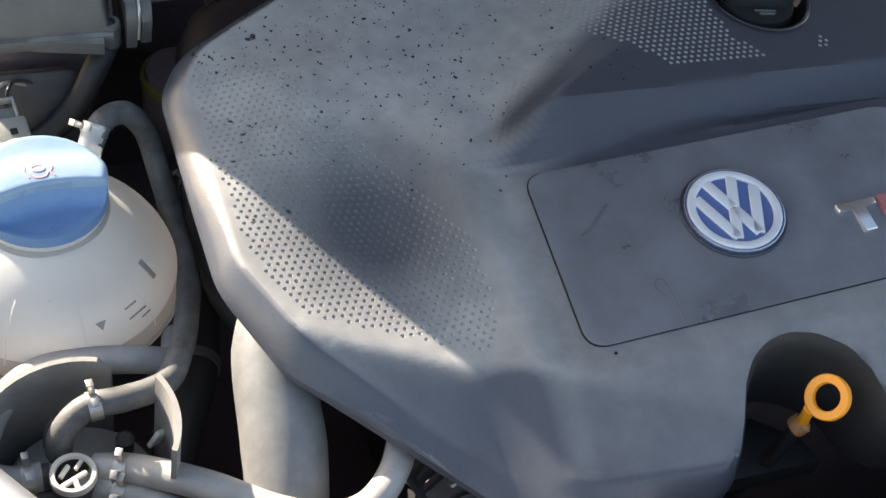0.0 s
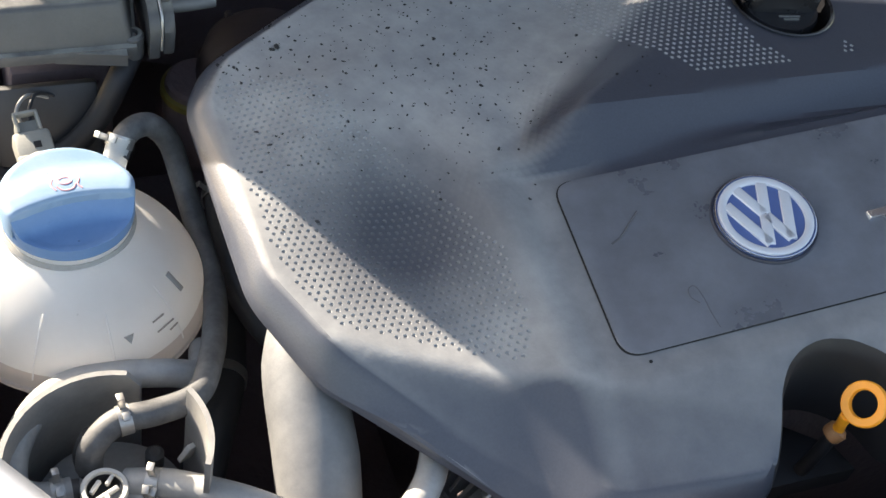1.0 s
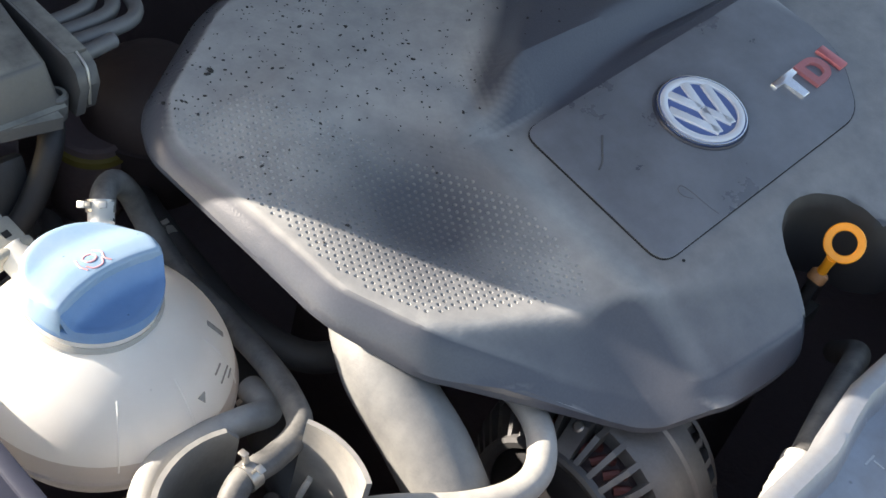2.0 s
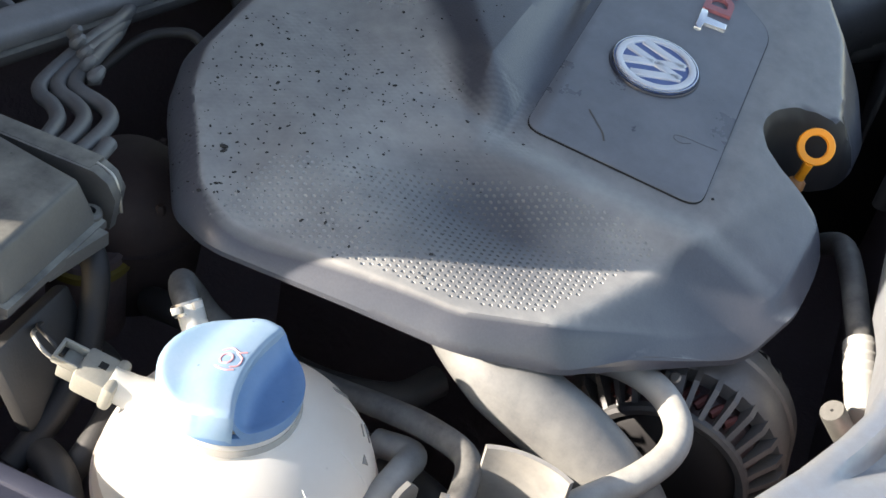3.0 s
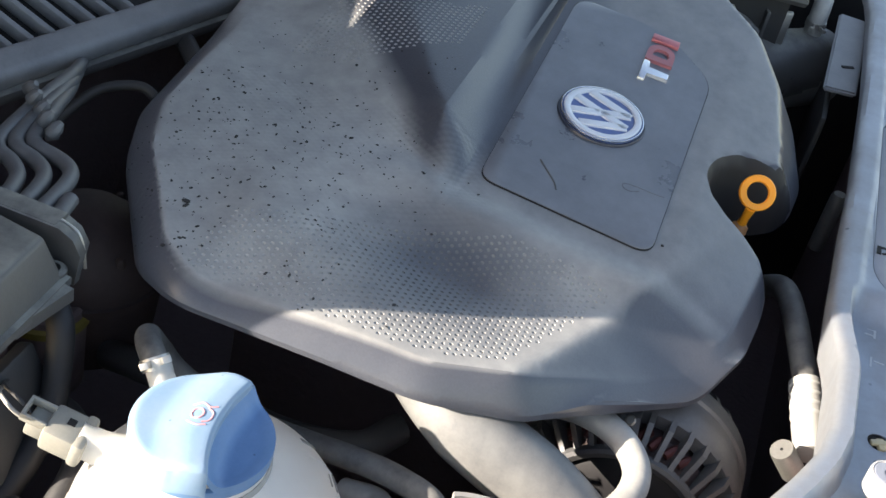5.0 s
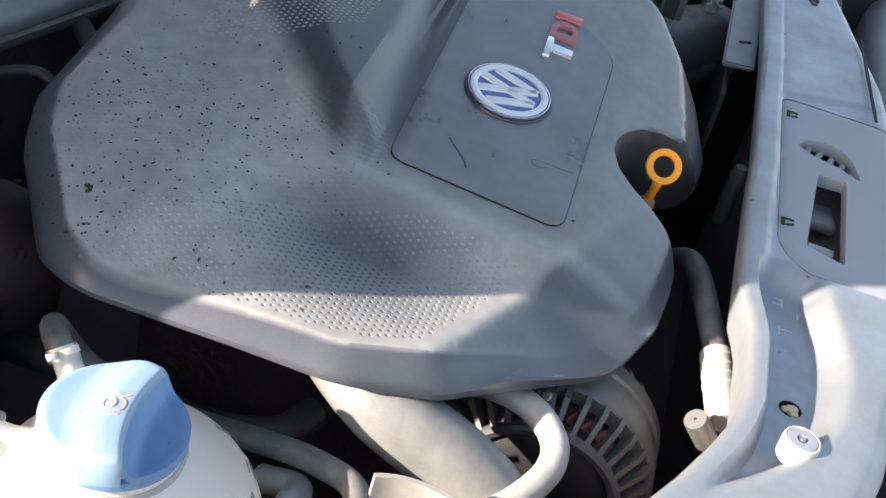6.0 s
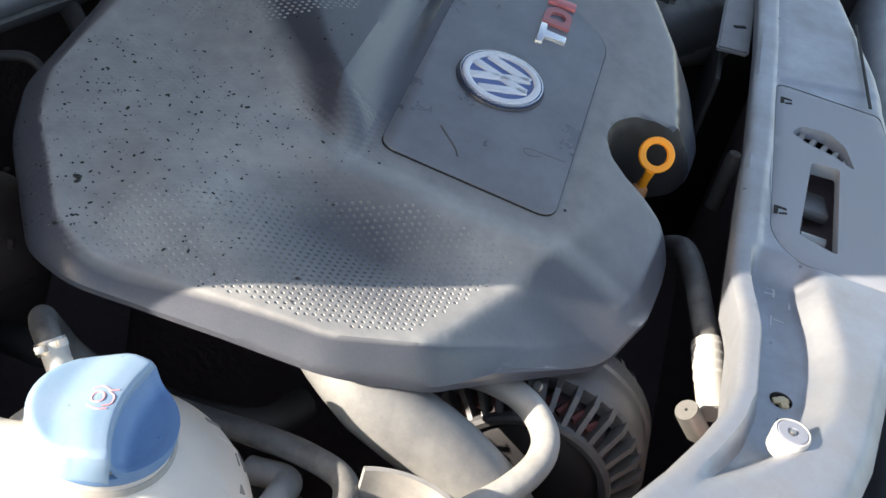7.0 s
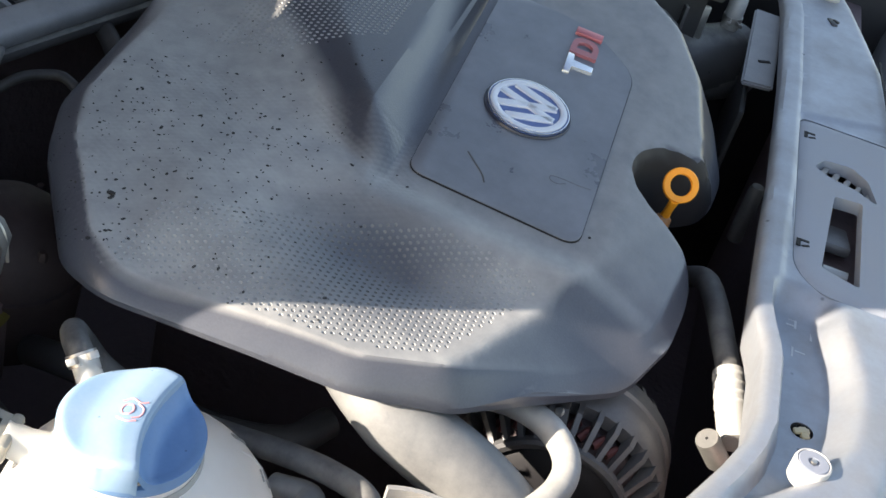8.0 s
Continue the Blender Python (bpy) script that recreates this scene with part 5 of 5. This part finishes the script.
# ---- airbox and ducts at the right ----
def airbox():
    a = thing("air_filter_box", (0.45, 0.0, 0.78), "dark grey plastic air filter box with a sloping lid", "air filter box")
    o = a.location
    top = [(0.310, 0.085), (0.338, 0.004), (0.376, -0.050), (0.408, -0.092), (0.416, -0.136), (0.62, -0.130), (0.62, 0.20)]
    n = len(top)
    c = Vector((0.50, 0.04))

    def inset(q, w):
        return Vector(q) + (c - Vector(q)).normalized() * w

    # the lid stands out over the body with a rounded lower edge
    bm = bmesh.new()
    rings = [[bm.verts.new(Vector((*inset(q, w), z)) - o) for q in top] for w, z in ((0.010, 0.794), (0.0, 0.796), (-0.003, 0.801), (0.0, 0.807), (0.004, 0.823), (0.018, 0.833))]
    for p, q in zip(rings, rings[1:]):
        for i in range(n):
            bm.faces.new((p[i], p[(i + 1) % n], q[(i + 1) % n], q[i]))
    bm.faces.new(rings[-1])
    bm.faces.new(rings[0][::-1])
    part("lid", bm, BOXP, a, "dusty grey lid with a rounded edge")
    bm = bmesh.new()
    lo, hi = ([bm.verts.new(Vector((*inset(q, 0.016), z)) - o) for q in top] for z in (0.62, 0.794))
    for i in range(n):
        bm.faces.new((lo[i], lo[(i + 1) % n], hi[(i + 1) % n], hi[i]))
    bm.faces.new(hi)
    bm.faces.new(lo[::-1])
    part("body", bm, BLACK, a)
    arm = tube(here(a, (0.360, 0.0, 0.755), (0.388, -0.037, 0.770), (0.396, -0.075, 0.768), (0.408, -0.098, 0.755)), [0.004, 0.008, 0.008, 0.005], 6, 10)
    part("side_arm", arm, BOXP, a, "pale dusty plastic arm")
    for x, y in ((0.428, -0.122), (0.396, -0.060)):
        part("spring_clip", box((0.014, 0.006, 0.040), Matrix.Translation(Vector((x, y, 0.762)) - o) @ pose(0, 0, 0, 0, 0, -70), 0.002), STEEL, a)
    part("label_plate", box((0.024, 0.003, 0.030), Matrix.Translation(Vector((0.4225, -0.104, 0.764)) - o) @ pose(0, 0, 0, 0, 0, -80), 0.001), BLACK, a)
    for k in range(3):
        part("web", box((0.004, 0.012, 0.05), Matrix.Translation(Vector((0.378 + 0.020 * k, -0.03 - 0.036 * k, 0.755)) - o) @ pose(0, 0, 0, 0, 0, -70), 0.001), BOXP, a)
    d = thing("air_duct", (0.36, -0.14, 0.70), "grey ribbed air duct beside the air filter box", "duct")
    q = here(d, (0.360, -0.030, 0.690), (0.414, -0.093, 0.702), (0.460, -0.136, 0.702), (0.506, -0.180, 0.700))
    part("duct_body", tube(q, 0.043, 8, 32), BOXP, d)
    part("collar", tube([q[0].lerp(q[-1], 0.62), q[0].lerp(q[-1], 0.80), q[-1]], 0.0445, 6, 32), PIPE, d, "paler dusty grey collar")
    for t in (0.38, 0.50, 0.58):
        at = q[0].lerp(q[-1], t)
        ax = (q[2] - q[1]).normalized()
        part("duct_ring", lathe([(0.042, -0.004), (0.0475, -0.003), (0.0475, 0.003), (0.042, 0.004)], Matrix.Translation(at) @ ax.to_track_quat("Z", "Y").to_matrix().to_4x4(), 36), BOXP, d)
    hose("breather_hose", [(0.487, -0.158, 0.735), (0.487, -0.158, 0.762), (0.500, -0.157, 0.782), (0.540, -0.152, 0.790), (0.60, -0.147, 0.790), (0.70, -0.142, 0.785)], 0.0105, "grey rubber breather hose bending down onto the duct", HOSE, clamps=[((0.487, -0.158, 0.755), (0, 0, 1))])
    s = thing("air_guide", (0.30, -0.195, 0.72), "light grey plastic air guide plate behind the crossmember", "plate")
    o = s.location
    bm = bmesh.new()
    quad = [(0.500, -0.179, 0.765), (0.500, -0.213, 0.765), (0.325, -0.213, 0.757), (0.318, -0.179, 0.757)]
    lo = [bm.verts.new(Vector(p) - o) for p in quad]
    hi = [bm.verts.new(Vector(p) - o + Vector((0, 0, 0.006))) for p in quad]
    bm.faces.new(hi)
    bm.faces.new(lo[::-1])
    for i in range(4):
        bm.faces.new((lo[i], lo[(i + 1) % 4], hi[(i + 1) % 4], hi[i]))
    bmesh.ops.bevel(bm, geom=list(bm.edges), offset=0.002, segments=2, affect="EDGES")
    part("guide_body", bm, COWLP, s)
    part("slit", box((0.004, 0.014, 0.001), Matrix.Translation(Vector((0.375, -0.199, 0.7658)) - o) @ pose(0, 0, 0, 0, -2.6, 30)), GAP, s)
    part("skirt", box((0.18, 0.006, 0.10), Matrix.Translation(Vector((0.385, -0.190, 0.69)) - o), 0.002), BLACK, s)
    p = thing("fan_cowl_pin", (0.185, -0.222, 0.70), "small grey plastic pin on the fan cowl", "pin")
    part("pin_body", lathe([(0, -0.04), (0.008, -0.04), (0.008, 0.02), (0.006, 0.024), (0, 0.024)], None, 16), BOXP, p)


airbox()


# ---- cowl and the car round the bay ----
def cowl():
    c = thing("cowl", (-0.107, 0.444, 0.762), "grey plastic cowl edge with a slatted grille", "cowl")
    run = Vector((0.945, -0.327, 0))
    back = Vector((0.327, 0.945, 0))
    m = Matrix((run, back, Vector((0, 0, 1)))).transposed().to_4x4()
    part("edge_strip", box((1.1, 0.032, 0.022), m @ pose(0, 0, 0, 12, 0, 0), 0.008, 4), COWLP, c, "rounded light grey rubber edge strip")
    part("lower_strip", box((1.1, 0.010, 0.010), m @ pose(0, -0.016, -0.014), 0.003), BOXP, c)
    part("apron", box((1.1, 0.006, 0.22), m @ pose(0, 0.05, -0.15), 0.002), DARK, c)
    part("tray", box((1.1, 0.20, 0.006), m @ pose(0, 0.115, -0.004, 18, 0, 0), 0.002), GAP, c)
    for k in range(26):
        part("slat", box((0.007, 0.15, 0.012), m @ pose(-0.45 + 0.022 * k, 0.105, 0.012, 18, 0, 14), 0.002), COWLP, c)


cowl()
RAILP = material("dark_blue_paint", (0.022, 0.026, 0.045), 0.4, vary=0.05, grain=700, bump=0.04, dust=0.15, dust_color=(0.10, 0.10, 0.12), spec=0.3)
fender = thing("fender_rail", (-0.620, 0.1, 0.72), "dark blue-grey painted inner fender rail", "body panel")
part("rail", box((0.165, 1.0, 0.05), None, 0.008, 3), RAILP, fender)
part("flange", box((0.012, 1.0, 0.012), pose(0.079, 0, 0.022), 0.003), RAILP, fender)


def open_hood():
    h = thing("hood", (0, 0.62, 1.0), "open silver hood standing over the engine bay", "hood", kind="structure")
    o = h.location
    # hood stops short of an added blocker; the thin wedge-shaped gap lets sun through
    edge = [(-0.6456, 0.9937), (-0.3248, 0.9978), (-0.2696, 0.9986), (-0.1633, 1.0124), (0.0855, 1.0302), (0.3866, 1.0337), (0.9433, 1.0239), (0.66, 1.6135), (-0.4022, 1.6135), (-0.5602, 1.128), (-0.5959, 1.0702)]
    blocker = [(-0.661, 0.8977), (0.899, 0.8977), (0.9323, 0.9901), (0.375, 0.9974), (-0.2245, 0.9989), (-0.3246, 0.9986), (-0.6516, 0.9933)]
    n = Vector((0, 0.8, 0.6))
    bm = bmesh.new()
    pts = [Vector((x, (1.096 - 0.6 * z) / 0.8, z)) - o for x, z in blocker]
    lo, hi = [bm.verts.new(p) for p in pts], [bm.verts.new(p + n * 0.01) for p in pts]
    bm.faces.new(lo[::-1])
    bm.faces.new(hi)
    for i in range(len(pts)):
        j = (i + 1) % len(pts)
        bm.faces.new((lo[i], lo[j], hi[j], hi[i]))
    part("sun_gap_blocker", bm, DARK, h, smooth=False)
    for name, a, b, mat in (("skin", 0.004, 0.016, PAINT), ("insulation", 0.0, 0.004, DARK)):
        bm = bmesh.new()
        pts = [Vector((x, (1.096 - 0.6 * z) / 0.8, z)) - o for x, z in edge]
        lo, hi = [bm.verts.new(p + n * a) for p in pts], [bm.verts.new(p + n * b) for p in pts]
        bm.faces.new(lo[::-1])
        bm.faces.new(hi)
        for i in range(len(pts)):
            j = (i + 1) % len(pts)
            bm.faces.new((lo[i], lo[j], hi[j], hi[i]))
        part(name, bm, mat, h, smooth=False)


open_hood()


def wall(name, size, at, mat, label):
    w = tagged(part(name, box(size, None, 0.004), mat), label, "wall", kind="structure")
    w.location = at
    return w


wall("wall_rear", (1.5, 0.05, 0.97), (0.05, 0.68, 0.485), DARK, "dark bulkhead at the back of the engine bay")
wall("wall_left", (0.04, 1.1, 0.71), (-0.70, 0.1, 0.375), DARK, "dark inner wing of the engine bay")
wall("wall_right", (0.04, 1.1, 0.74), (0.78, 0.1, 0.39), WELL, "dark inner wing of the engine bay")
wall("wall_front", (1.5, 0.04, 0.70), (0.05, -0.31, 0.37), DARK, "dark radiator front behind the crossmember")
wall("undertray", (1.5, 1.1, 0.03), (0.05, 0.15, 0.22), DARK, "dark undertray below the engine")
lamp = thing("headlamp", (-0.40, -0.37, 0.70), "blue-grey plastic headlamp edge below the crossmember", "headlamp")
part("lens", box((0.34, 0.10, 0.14), pose(0, 0, 0, 0, 0, -22), 0.02, 3), PAINT2, lamp)
bumper = thing("front_apron", (0.1, -0.46, 0.62), "silver painted front apron of the car", "body panel")
part("apron_body", box((1.5, 0.18, 0.24), None, 0.05, 4), PAINT, bumper)
eng = thing("engine_block", (0.03, 0.08, 0.48), "dark grimy engine block under the cover", "engine")
part("block", box((0.40, 0.34, 0.48), pose(0.04, 0, 0), 0.02), DARK, eng)
part("head", box((0.40, 0.24, 0.07), pose(0.04, 0.03, 0.265), 0.01), DARK, eng)
ground = tagged(part("ground", box((80, 80, 0.04), None), ROADWAY), "pale concrete ground under the car", "ground", kind="structure")
ground.location = (0, 0, -0.02)
